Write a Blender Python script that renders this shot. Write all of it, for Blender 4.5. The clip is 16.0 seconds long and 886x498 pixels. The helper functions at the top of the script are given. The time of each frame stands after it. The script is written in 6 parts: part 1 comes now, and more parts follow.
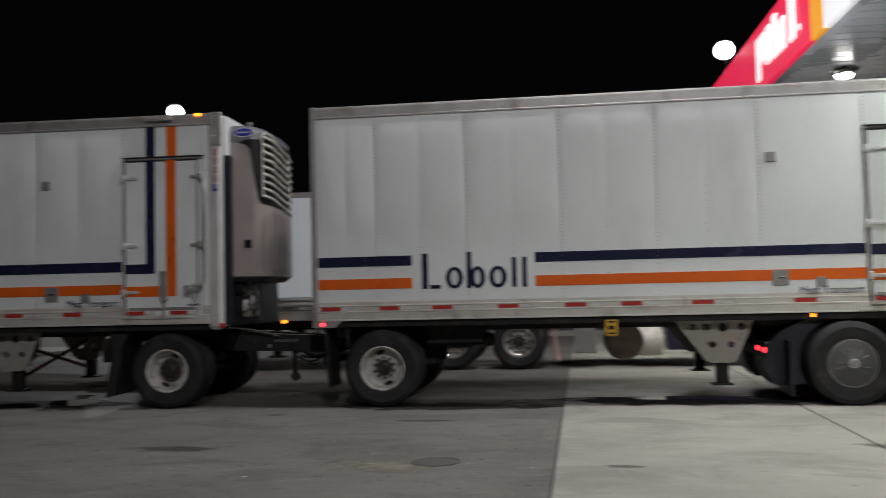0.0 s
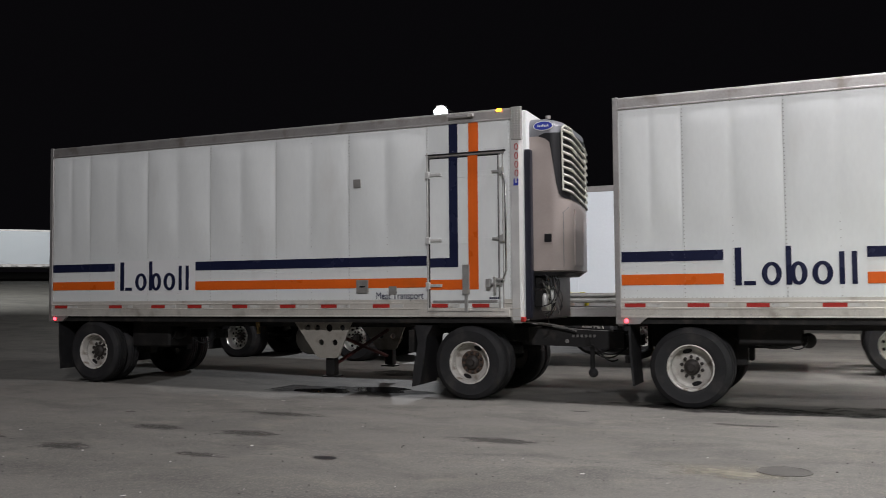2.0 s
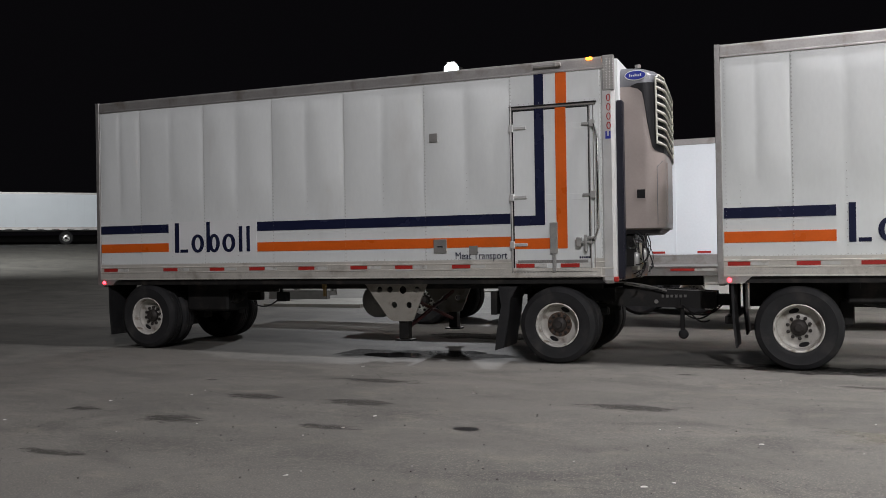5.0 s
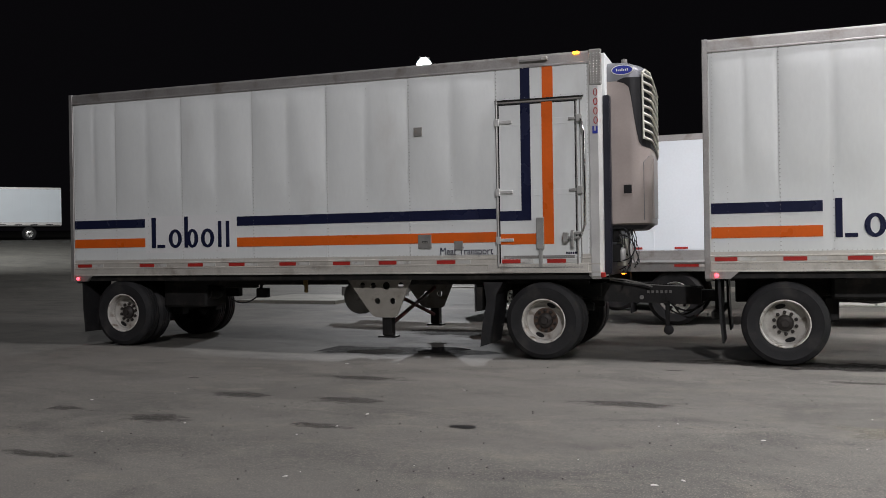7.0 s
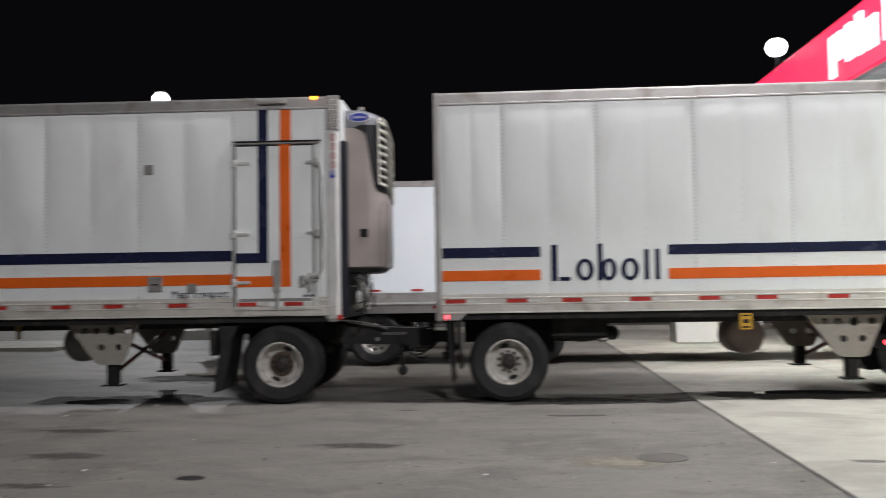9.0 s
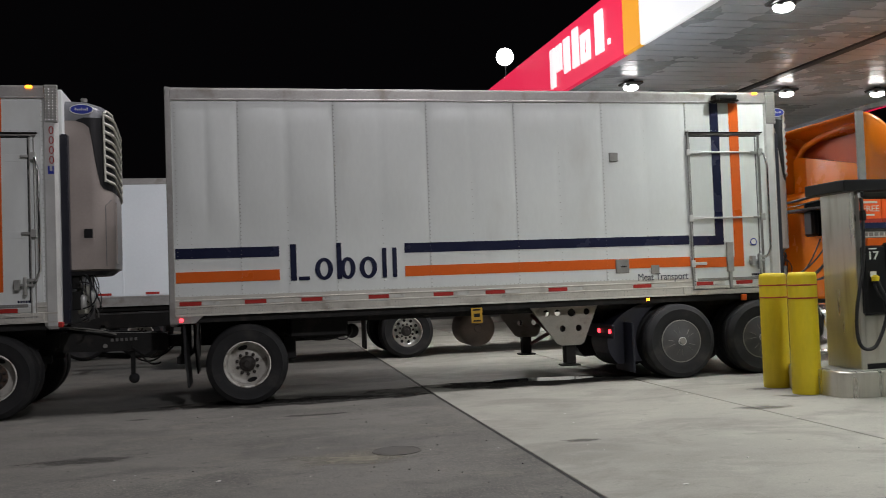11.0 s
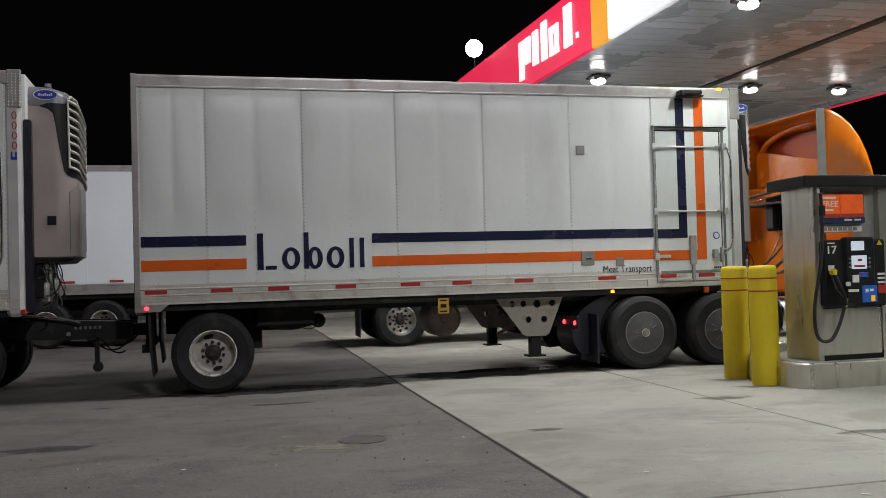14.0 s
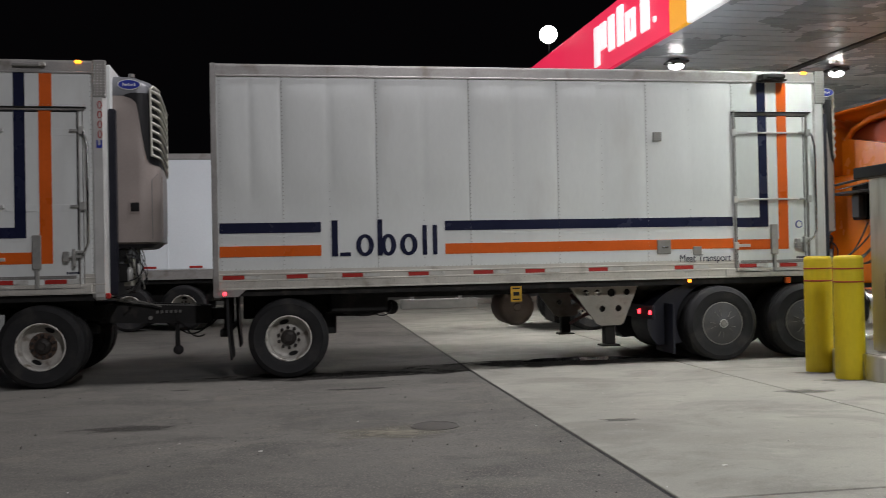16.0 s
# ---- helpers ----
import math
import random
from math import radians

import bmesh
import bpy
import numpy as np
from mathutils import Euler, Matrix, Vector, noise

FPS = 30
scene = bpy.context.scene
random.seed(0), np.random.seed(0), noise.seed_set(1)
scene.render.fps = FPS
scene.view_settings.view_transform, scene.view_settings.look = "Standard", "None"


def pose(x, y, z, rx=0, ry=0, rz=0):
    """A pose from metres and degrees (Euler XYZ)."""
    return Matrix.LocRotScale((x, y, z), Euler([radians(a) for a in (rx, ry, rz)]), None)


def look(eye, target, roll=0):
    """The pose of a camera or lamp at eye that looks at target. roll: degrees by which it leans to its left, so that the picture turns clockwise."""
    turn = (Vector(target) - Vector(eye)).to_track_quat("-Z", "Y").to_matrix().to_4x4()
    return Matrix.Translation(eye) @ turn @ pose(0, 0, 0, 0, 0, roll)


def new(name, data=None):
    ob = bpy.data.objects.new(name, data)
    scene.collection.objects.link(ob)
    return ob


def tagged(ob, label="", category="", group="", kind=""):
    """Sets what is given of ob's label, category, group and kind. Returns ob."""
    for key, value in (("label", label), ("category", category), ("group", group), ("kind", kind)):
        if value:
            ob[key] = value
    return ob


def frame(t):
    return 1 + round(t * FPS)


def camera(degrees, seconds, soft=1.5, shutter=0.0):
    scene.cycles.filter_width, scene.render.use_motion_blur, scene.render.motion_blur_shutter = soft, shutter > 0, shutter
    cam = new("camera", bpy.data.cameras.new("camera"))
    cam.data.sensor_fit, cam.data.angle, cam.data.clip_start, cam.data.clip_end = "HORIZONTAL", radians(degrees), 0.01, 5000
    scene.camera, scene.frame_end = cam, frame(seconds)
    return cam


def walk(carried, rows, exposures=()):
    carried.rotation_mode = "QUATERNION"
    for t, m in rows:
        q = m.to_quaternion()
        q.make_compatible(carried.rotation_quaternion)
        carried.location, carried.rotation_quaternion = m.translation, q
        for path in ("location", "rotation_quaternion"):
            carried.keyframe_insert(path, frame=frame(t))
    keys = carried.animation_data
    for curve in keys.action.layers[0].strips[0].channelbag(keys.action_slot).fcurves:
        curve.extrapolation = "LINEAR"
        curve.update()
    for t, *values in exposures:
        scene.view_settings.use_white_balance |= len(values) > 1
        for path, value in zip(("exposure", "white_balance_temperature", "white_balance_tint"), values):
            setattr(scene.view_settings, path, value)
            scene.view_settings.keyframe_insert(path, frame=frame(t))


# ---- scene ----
cam = camera(52.8, 16.0, soft=0.6, shutter=0.5)
PATH = [
    (0, (0.463, 0.022, 1.508), (0.182, 2.0, 1.605), -1.3),
    (0.5, (0.389, 0.041, 1.538), (-0.166, 1.96, 1.637), -1.0),
    (1, (0.225, 0.011, 1.519), (-0.506, 1.87, 1.625), -0.6),
    (1.5, (-0.055, 0.093, 1.493), (-0.837, 1.93, 1.601), -0.5),
    (2, (-0.355, 0.048, 1.49), (-1.159, 1.877, 1.589), -0.5),
    (2.5, (-0.652, -0.004, 1.504), (-1.469, 1.819, 1.585), -0.6),
    (3, (-1.005, 0.007, 1.484), (-1.822, 1.832, 1.546), -0.6),
    (3.5, (-1.285, -0.002, 1.482), (-2.083, 1.831, 1.525), -0.7),
    (4, (-1.553, -0.039, 1.503), (-2.337, 1.801, 1.533), -0.8),
    (4.2, (-1.631, -0.022, 1.499), (-2.42, 1.816, 1.526), -0.9),
    (6.5, (-2.186, 0.11, 1.493), (-2.896, 1.98, 1.482), -0.9),
    (7, (-2.19, 0.099, 1.487), (-2.893, 1.971, 1.488), -0.9),
    (7.5, (-2.185, 0.096, 1.487), (-2.883, 1.97, 1.506), -1.0),
    (8, (-2.182, 0.085, 1.487), (-2.84, 1.973, 1.526), -0.8),
    (8.5, (-2.175, 0.088, 1.493), (-2.647, 2.03, 1.558), -0.5),
    (9, (-2.102, 0.07, 1.503), (-2.247, 2.062, 1.588), -0.9),
    (9.5, (-2.018, 0.086, 1.499), (-1.948, 2.083, 1.588), -1.3),
    (10, (-2.0, 0.09, 1.504), (-1.767, 2.074, 1.586), -1.5),
    (10.2, (-1.99, 0.088, 1.509), (-1.708, 2.067, 1.587), -1.7),
    (12.3, (-2.0, 0.005, 1.493), (-1.496, 1.94, 1.553), -1.9),
    (12.5, (-2.005, 0.002, 1.503), (-1.495, 1.935, 1.559), -1.9),
    (13, (-1.997, -0.008, 1.509), (-1.486, 1.925, 1.56), -1.9),
    (13.5, (-1.993, 0.003, 1.509), (-1.491, 1.939, 1.557), -1.7),
    (14, (-2.0, 0.005, 1.503), (-1.516, 1.945, 1.548), -1.6),
    (14.5, (-1.996, 0.011, 1.499), (-1.54, 1.958, 1.541), -1.6),
    (15, (-1.999, 0.018, 1.5), (-1.568, 1.971, 1.536), -1.6),
    (15.5, (-1.997, 0.02, 1.499), (-1.593, 1.979, 1.531), -1.5),
    (16, (-2.009, 0.036, 1.492), (-1.683, 2.009, 1.515), -1.2),
]
walk(cam, [(t, look(eye, target, roll)) for t, eye, target, roll in PATH],
     exposures=[(0, -1.0), (0.5, -0.78), (1.0, -0.45), (1.8, 0.0), (8.9, 0.0), (9.2, -0.2), (9.6, -0.64), (10.2, -0.92), (16.0, -0.94)])

# ---------------------------------------------------------------- world and light
world = bpy.data.worlds.new("night")
scene.world = world
world.use_nodes = True
wt = world.node_tree
wt.nodes["Background"].inputs[0].default_value = (0.0023, 0.0021, 0.0026, 1)
wt.nodes["Background"].inputs[1].default_value = 1.1
scene.view_settings.exposure = 0.0


def area_light(name, eye, target, watts, size, colour=(1.0, 0.96, 0.9), spread=180):
    data = bpy.data.lights.new(name, "AREA")
    data.shape, data.size, data.energy, data.color = "DISK", size, watts, colour
    data.spread = radians(spread)
    ob = new(name, data)
    ob.matrix_world = look(eye, target)
    return ob


# yard floodlights on high masts: straight above the lane of the rigs, and behind the camera
area_light("yard_floodlight", (0.7, 11.3, 12.5), (0.7, 10.6, 0.0), 1080, 0.5, (0.99, 0.95, 1.0))
area_light("yard_floodlight", (3.2, 12.0, 15.0), (3.2, 11.0, 0.0), 1600, 0.5, (0.985, 0.955, 1.0))
area_light("yard_floodlight", (4.0, -9.0, 15.0), (1.0, 12.0, 2.0), 2800, 1.0, (0.985, 0.955, 1.0))
area_light("yard_floodlight", (-7.0, -9.0, 15.0), (-9.0, 12.0, 2.0), 240, 1.0, (1.0, 0.95, 1.0))
# light behind the rigs: the mast lamp seen over the roofs, then two added fills
area_light("mast_light", (-18.3, 40.7, 9.9), (-14.0, 22.0, 0.0), 2300, 0.5, (0.96, 0.97, 1.0))
# added stand-in for the roof floodlight, set below the fascia to leave it unlit
area_light("mast_light", (2.6, 20.4, 4.9), (2.2, 19.6, 0.0), 400, 0.3, (1.0, 0.97, 0.96))
# unseen lamp added to brighten the far trailer
area_light("mast_light", (-38.0, 28.0, 12.0), (-56.0, 50.0, 4.0), 3500, 0.8, (0.96, 0.98, 1.0))

# ---------------------------------------------------------------- materials


def mat(name, colour, rough=0.6, metal=0.0, spread=0.12, scale=3.0, fine=60.0, bump=0.0, stain=None, stain_at=(0.5, 0.7),
        stain_scale=1.2, emit=None, stretch=None, coat=0.0, spec=0.5):
    """Paint, metal, rubber or stone: a base colour that varies at two scales, with stains, uneven gloss and relief."""
    m = bpy.data.materials.new(name)
    m.use_nodes = True
    nt = m.node_tree
    N, L = nt.nodes, nt.links
    p = N["Principled BSDF"]
    p.inputs["Metallic"].default_value = metal
    p.inputs["Specular IOR Level"].default_value = spec
    p.inputs["Coat Weight"].default_value = coat
    co = N.new("ShaderNodeTexCoord")
    src = co.outputs["Object"]
    if stretch:
        mp = N.new("ShaderNodeMapping")
        mp.inputs["Scale"].default_value = stretch
        L.new(src, mp.inputs[0])
        src = mp.outputs[0]

    def nz(sc, det=4.0):
        t = N.new("ShaderNodeTexNoise")
        t.inputs["Scale"].default_value, t.inputs["Detail"].default_value = sc, det
        L.new(src, t.inputs["Vector"])
        return t.outputs["Fac"]

    big, small = nz(scale), nz(fine, 3.0)
    add = N.new("ShaderNodeMath")
    add.operation = "MULTIPLY_ADD"
    L.new(small, add.inputs[0])
    add.inputs[1].default_value = 0.5
    L.new(big, add.inputs[2])
    ramp = N.new("ShaderNodeMapRange")
    ramp.inputs["From Min"].default_value, ramp.inputs["From Max"].default_value = 0.45, 1.05
    ramp.inputs["To Min"].default_value, ramp.inputs["To Max"].default_value = 1 - spread, 1 + spread
    L.new(add.outputs[0], ramp.inputs["Value"])
    mul = N.new("ShaderNodeVectorMath")
    mul.operation = "SCALE"
    mul.inputs[0].default_value = colour[:3]
    L.new(ramp.outputs[0], mul.inputs["Scale"])
    out = mul.outputs[0]
    if stain:
        s = N.new("ShaderNodeMapRange")
        s.interpolation_type = "SMOOTHSTEP"
        s.inputs["From Min"].default_value, s.inputs["From Max"].default_value = stain_at
        L.new(nz(stain_scale, 6.0), s.inputs["Value"])
        mx = N.new("ShaderNodeMix")
        mx.data_type = "RGBA"
        L.new(s.outputs[0], mx.inputs[0])
        L.new(out, mx.inputs[6])
        mx.inputs[7].default_value = (*stain, 1)
        out = mx.outputs[2]
    L.new(out, p.inputs["Base Color"])
    rr = N.new("ShaderNodeMapRange")
    rr.inputs["To Min"].default_value, rr.inputs["To Max"].default_value = max(rough - 0.1, 0.02), min(rough + 0.1, 1)
    L.new(big, rr.inputs["Value"])
    L.new(rr.outputs[0], p.inputs["Roughness"])
    if bump:
        b = N.new("ShaderNodeBump")
        b.inputs["Strength"].default_value, b.inputs["Distance"].default_value = 0.6, bump
        L.new(add.outputs[0], b.inputs["Height"])
        L.new(b.outputs[0], p.inputs["Normal"])
    if emit:
        p.inputs["Emission Color"].default_value = (*emit[:3], 1)
        p.inputs["Emission Strength"].default_value = emit[3]
    return m


WHITE = mat("trailer_white", (0.69, 0.715, 0.70), 0.42, spread=0.05, scale=0.7, fine=25, stain=(0.50, 0.49, 0.46), stain_at=(0.56, 0.9), stain_scale=1.5, stretch=(1, 1, 0.35), coat=0.15)
WHITE2 = mat("far_trailer_white", (0.75, 0.81, 0.84), 0.4, spread=0.05, scale=0.6, fine=20)
ALU = mat("aluminium_rail", (0.36, 0.35, 0.335), 0.45, 0.6, spread=0.18, scale=2.5, fine=40, stain=(0.22, 0.2, 0.17), stain_at=(0.52, 0.75), stain_scale=3)
RAIL = mat("worn_bottom_rail", (0.53, 0.51, 0.46), 0.5, 0.25, spread=0.14, scale=2.5, fine=40, stain=(0.30, 0.27, 0.23), stain_at=(0.52, 0.78), stain_scale=3)
ALU2 = mat("polished_aluminium", (0.72, 0.72, 0.71), 0.2, 1.0, spread=0.08, scale=4, fine=60)
STEEL = mat("brushed_steel", (0.62, 0.60, 0.545), 0.30, 0.85, spread=0.14, scale=1.2, fine=90, stretch=(6, 6, 0.7), stain=(0.42, 0.39, 0.33), stain_at=(0.5, 0.8))
ZINC = mat("galvanised", (0.4, 0.4, 0.38), 0.5, 0.8, spread=0.2, scale=9, fine=70)
DARKM = mat("dark_chassis", (0.012, 0.0115, 0.011), 0.65, spread=0.4, scale=4, fine=50, stain=(0.032, 0.028, 0.024), stain_at=(0.52, 0.75), stain_scale=5, bump=0.003, spec=0.25)
RUBBER = mat("tyre_rubber", (0.019, 0.019, 0.020), 0.7, spread=0.3, scale=5, fine=60, stain=(0.04, 0.038, 0.036), stain_at=(0.5, 0.75), stain_scale=4, bump=0.002, spec=0.25)
FLAP = mat("mudflap_rubber", (0.018, 0.018, 0.019), 0.6, spread=0.3, scale=6, fine=40, stain=(0.06, 0.055, 0.05), stain_at=(0.5, 0.8), stain_scale=3, spec=0.3)
RIM = mat("rim_white_steel", (0.60, 0.58, 0.54), 0.5, 0.1, spread=0.15, scale=9, fine=60, stain=(0.2, 0.16, 0.12), stain_at=(0.5, 0.72), stain_scale=8)
RIM2 = mat("rim_aluminium", (0.62, 0.61, 0.58), 0.3, 0.9, spread=0.12, scale=8, fine=60)
DISCM = mat("wheel_disc_grimy", (0.42, 0.405, 0.37), 0.5, 0.1, spread=0.2, scale=9, fine=60, stain=(0.16, 0.13, 0.105), stain_at=(0.52, 0.74), stain_scale=7)
RUST = mat("hub_rust", (0.075, 0.048, 0.033), 0.75, spread=0.3, scale=14, fine=80)
HUBM = mat("hub_iron", (0.035, 0.03, 0.027), 0.6, 0.3, spread=0.3, scale=12, fine=80)
COVER = mat("wheel_cover_grey", (0.055, 0.056, 0.058), 0.45, spread=0.2, scale=6, fine=50, stain=(0.12, 0.11, 0.1), stain_at=(0.55, 0.8), stain_scale=4)
NAVY = mat("navy_vinyl", (0.012, 0.015, 0.042), 0.26, spread=0.15, scale=2, fine=30)
ORANGE = mat("orange_vinyl", (0.66, 0.115, 0.012), 0.3, spread=0.1, scale=2, fine=30, stain=(0.45, 0.12, 0.03), stain_at=(0.55, 0.8))
REDT = mat("red_reflective_tape", (0.37, 0.026, 0.02), 0.35, spread=0.15, scale=8, fine=60)
WHT = mat("white_reflective_tape", (0.52, 0.52, 0.49), 0.4, spread=0.15, scale=8, fine=60, stain=(0.3, 0.28, 0.25), stain_at=(0.5, 0.7), stain_scale=9)
GREYP = mat("grey_plate", (0.24, 0.235, 0.22), 0.5, 0.4, spread=0.15, scale=8, fine=50)
DRED = mat("oxide_red_brace", (0.10, 0.022, 0.02), 0.6, spread=0.25, scale=9, fine=50)
BROWN = mat("primer_brown_tank", (0.22, 0.17, 0.14), 0.55, spread=0.2, scale=5, fine=50, stain=(0.07, 0.06, 0.05), stain_at=(0.5, 0.75))
REEFER = mat("reefer_taupe_shell", (0.33, 0.285, 0.26), 0.4, spread=0.08, scale=2.5, fine=40, stain=(0.22, 0.19, 0.175), stain_at=(0.55, 0.85), coat=0.2)
REEFGREY = mat("reefer_grey_band", (0.14, 0.145, 0.155), 0.4, spread=0.1, scale=3, fine=40)
BLACK = mat("black_plastic", (0.010, 0.010, 0.011), 0.42, spread=0.25, scale=6, fine=60, spec=0.28)
LOUVRE = mat("pale_louvre", (0.55, 0.54, 0.47), 0.45, spread=0.1, scale=8, fine=50)
BLUE = mat("blue_badge", (0.02, 0.035, 0.30), 0.35, spread=0.1, scale=9)
YELLOW = mat("bollard_yellow", (0.66, 0.50, 0.012), 0.5, spread=0.10, scale=4, fine=40, stain=(0.50, 0.385, 0.03), stain_at=(0.56, 0.8), stain_scale=5, stretch=(1, 1, 0.3), bump=0.002)
REDLINE = mat("red_band", (0.35, 0.03, 0.02), 0.5, spread=0.15, scale=9)
CABOR = mat("cab_orange", (0.82, 0.20, 0.010), 0.26, spread=0.06, scale=2, fine=20, coat=0.6)
CABDARK = mat("cab_dark_trim", (0.02, 0.02, 0.022), 0.4, spread=0.2, scale=6)
BLUEFEND = mat("dark_fender", (0.008, 0.009, 0.017), 0.5, spread=0.3, scale=4, fine=50)
SOFFIT = mat("soffit_panel", (0.47, 0.505, 0.555), 0.28, 0.0, spread=0.10, scale=0.8, fine=20)
PINK = mat("fascia_red_lit", (0.45, 0.005, 0.03), 0.4, spread=0.03, scale=1, emit=(1.0, 0.008, 0.085, 1.25))
AMBERF = mat("fascia_amber_lit", (0.6, 0.26, 0.01), 0.4, spread=0.03, scale=1, emit=(1.0, 0.40, 0.01, 1.0))
WHITEF = mat("fascia_white_lit", (0.75, 0.75, 0.76), 0.4, spread=0.03, scale=1, emit=(0.96, 0.98, 1.0, 0.95))
SIGNW = mat("sign_white_lit", (0.8, 0.8, 0.8), 0.4, spread=0.02, scale=1, emit=(1, 0.97, 0.98, 1.35))
LAMPGLOW = mat("lamp_glow", (0.9, 0.9, 0.9), 0.4, spread=0.0, emit=(1.0, 0.98, 0.94, 40))
LAMPFAR = mat("mast_lamp_glow", (0.9, 0.9, 0.9), 0.4, spread=0.0, emit=(0.97, 0.98, 1.0, 60))
LAMPROOF = mat("roof_lamp_glow", (0.9, 0.9, 0.9), 0.4, spread=0.0, emit=(1.0, 0.98, 0.96, 16))
POSTM = mat("post_pale_metal", (0.60, 0.60, 0.58), 0.34, 0.35, spread=0.12, scale=4, fine=50)
RIVET = mat("rivet_heads", (0.42, 0.42, 0.40), 0.45, 0.3, spread=0.2, scale=20)
TAGM = mat("warning_tag_yellow", (0.52, 0.30, 0.02), 0.5, spread=0.15, scale=12)
AMBER = mat("amber_marker_glow", (0.8, 0.3, 0.02), 0.3, spread=0.0, emit=(1.0, 0.28, 0.02, 7))
REDGLOW = mat("red_tail_glow", (0.8, 0.02, 0.02), 0.3, spread=0.0, emit=(1.0, 0.03, 0.045, 10))
REDDIM = mat("red_marker_dim", (0.55, 0.03, 0.03), 0.3, spread=0.0, emit=(1.0, 0.04, 0.06, 1.2))
SCREEN = mat("lcd_glow", (0.3, 0.35, 0.4), 0.2, spread=0.02, emit=(0.78, 0.88, 1.0, 0.9))
POSTER = mat("poster_orange_lit", (0.6, 0.1, 0.02), 0.3, spread=0.25, scale=6, emit=(0.9, 0.10, 0.015, 0.35))
POSTERB = mat("poster_navy", (0.02, 0.03, 0.08), 0.3, spread=0.1)
CREAM = mat("paper_white", (0.7, 0.7, 0.66), 0.5, spread=0.05)
BRIGHTB = mat("pinpad_blue", (0.02, 0.10, 0.42), 0.35, spread=0.1, emit=(0.02, 0.15, 0.7, 0.15))
HOSE = mat("black_hose", (0.015, 0.015, 0.016), 0.45, spread=0.2, scale=10)
GLASS = mat("dark_glass", (0.01, 0.012, 0.014), 0.06, spread=0.0)
WATER = mat("standing_water", (0.012, 0.012, 0.012), 0.04, spread=0.0, spec=0.6)
JOINT = mat("joint_sealant", (0.022, 0.021, 0.02), 0.8, spread=0.3, scale=6)
IRON = mat("cast_iron_cover", (0.095, 0.09, 0.08), 0.55, 0.4, spread=0.3, scale=12, fine=80, bump=0.003)
LITTER = mat("litter_paper", (0.55, 0.54, 0.5), 0.7, spread=0.2, scale=20)
STONE = mat("grit", (0.075, 0.07, 0.064), 0.8, spread=0.5, scale=30)


def stain_mat(name, colour, rough, cover=0.85, scale=5.0, spec=0.3, edge=0.35):
    """A stain that thins out into the paving with a ragged edge."""
    m = bpy.data.materials.new(name)
    m.use_nodes = True
    N, L = m.node_tree.nodes, m.node_tree.links
    p = N["Principled BSDF"]
    p.inputs["Roughness"].default_value = rough
    p.inputs["Specular IOR Level"].default_value = spec
    co = N.new("ShaderNodeTexCoord")
    off = N.new("ShaderNodeVectorMath")
    off.operation = "SUBTRACT"
    off.inputs[1].default_value = (0.5, 0.5, 0.0)
    L.new(co.outputs["Generated"], off.inputs[0])
    flat = N.new("ShaderNodeVectorMath")
    flat.operation = "MULTIPLY"
    flat.inputs[1].default_value = (2, 2, 0)
    L.new(off.outputs[0], flat.inputs[0])
    far = N.new("ShaderNodeVectorMath")
    far.operation = "LENGTH"
    L.new(flat.outputs[0], far.inputs[0])
    facs = []
    for sc, det in ((scale, 8.0), (scale * 9, 4.0)):
        mp = N.new("ShaderNodeMapping")
        mp.inputs["Scale"].default_value = (0.5, 1, 1)
        L.new(co.outputs["Object"], mp.inputs[0])
        t = N.new("ShaderNodeTexNoise")
        t.inputs["Scale"].default_value, t.inputs["Detail"].default_value, t.inputs["Roughness"].default_value = sc, det, 0.68
        L.new(mp.outputs[0], t.inputs["Vector"])
        facs.append(t.outputs["Fac"])
    add = N.new("ShaderNodeMath")
    add.operation = "MULTIPLY_ADD"
    L.new(facs[0], add.inputs[0])
    add.inputs[1].default_value = 2.2
    inv = N.new("ShaderNodeMath")
    inv.operation = "MULTIPLY_ADD"
    L.new(far.outputs["Value"], inv.inputs[0])
    inv.inputs[1].default_value, inv.inputs[2].default_value = -1.0, -0.45
    L.new(inv.outputs[0], add.inputs[2])
    st = N.new("ShaderNodeMapRange")
    st.interpolation_type = "SMOOTHSTEP"
    st.inputs["From Min"].default_value, st.inputs["From Max"].default_value, st.inputs["To Max"].default_value = -0.05, edge, cover
    L.new(add.outputs[0], st.inputs["Value"])
    tone = N.new("ShaderNodeMapRange")
    tone.inputs["From Min"].default_value, tone.inputs["From Max"].default_value = 0.3, 0.7
    tone.inputs["To Min"].default_value, tone.inputs["To Max"].default_value = 0.6, 1.5
    L.new(facs[1], tone.inputs["Value"])
    mul = N.new("ShaderNodeVectorMath")
    mul.operation = "SCALE"
    mul.inputs[0].default_value = colour
    L.new(tone.outputs[0], mul.inputs["Scale"])
    L.new(mul.outputs[0], p.inputs["Base Color"])
    clear = N.new("ShaderNodeBsdfTransparent")
    mx = N.new("ShaderNodeMixShader")
    L.new(st.outputs[0], mx.inputs[0])
    L.new(clear.outputs[0], mx.inputs[1])
    L.new(p.outputs[0], mx.inputs[2])
    L.new(mx.outputs[0], N["Material Output"].inputs[0])
    return m


OIL = stain_mat("oil_stain", (0.030, 0.029, 0.026), 0.6, 0.46, 9.0)
OILC = stain_mat("oil_on_concrete", (0.07, 0.066, 0.06), 0.6, 0.5)
# serves real damp and also shade painted under the trailer
DAMP_SHADE = stain_mat("damp_patch", (0.030, 0.028, 0.026), 0.85, 0.85, 2.0, 0.08, 0.25)
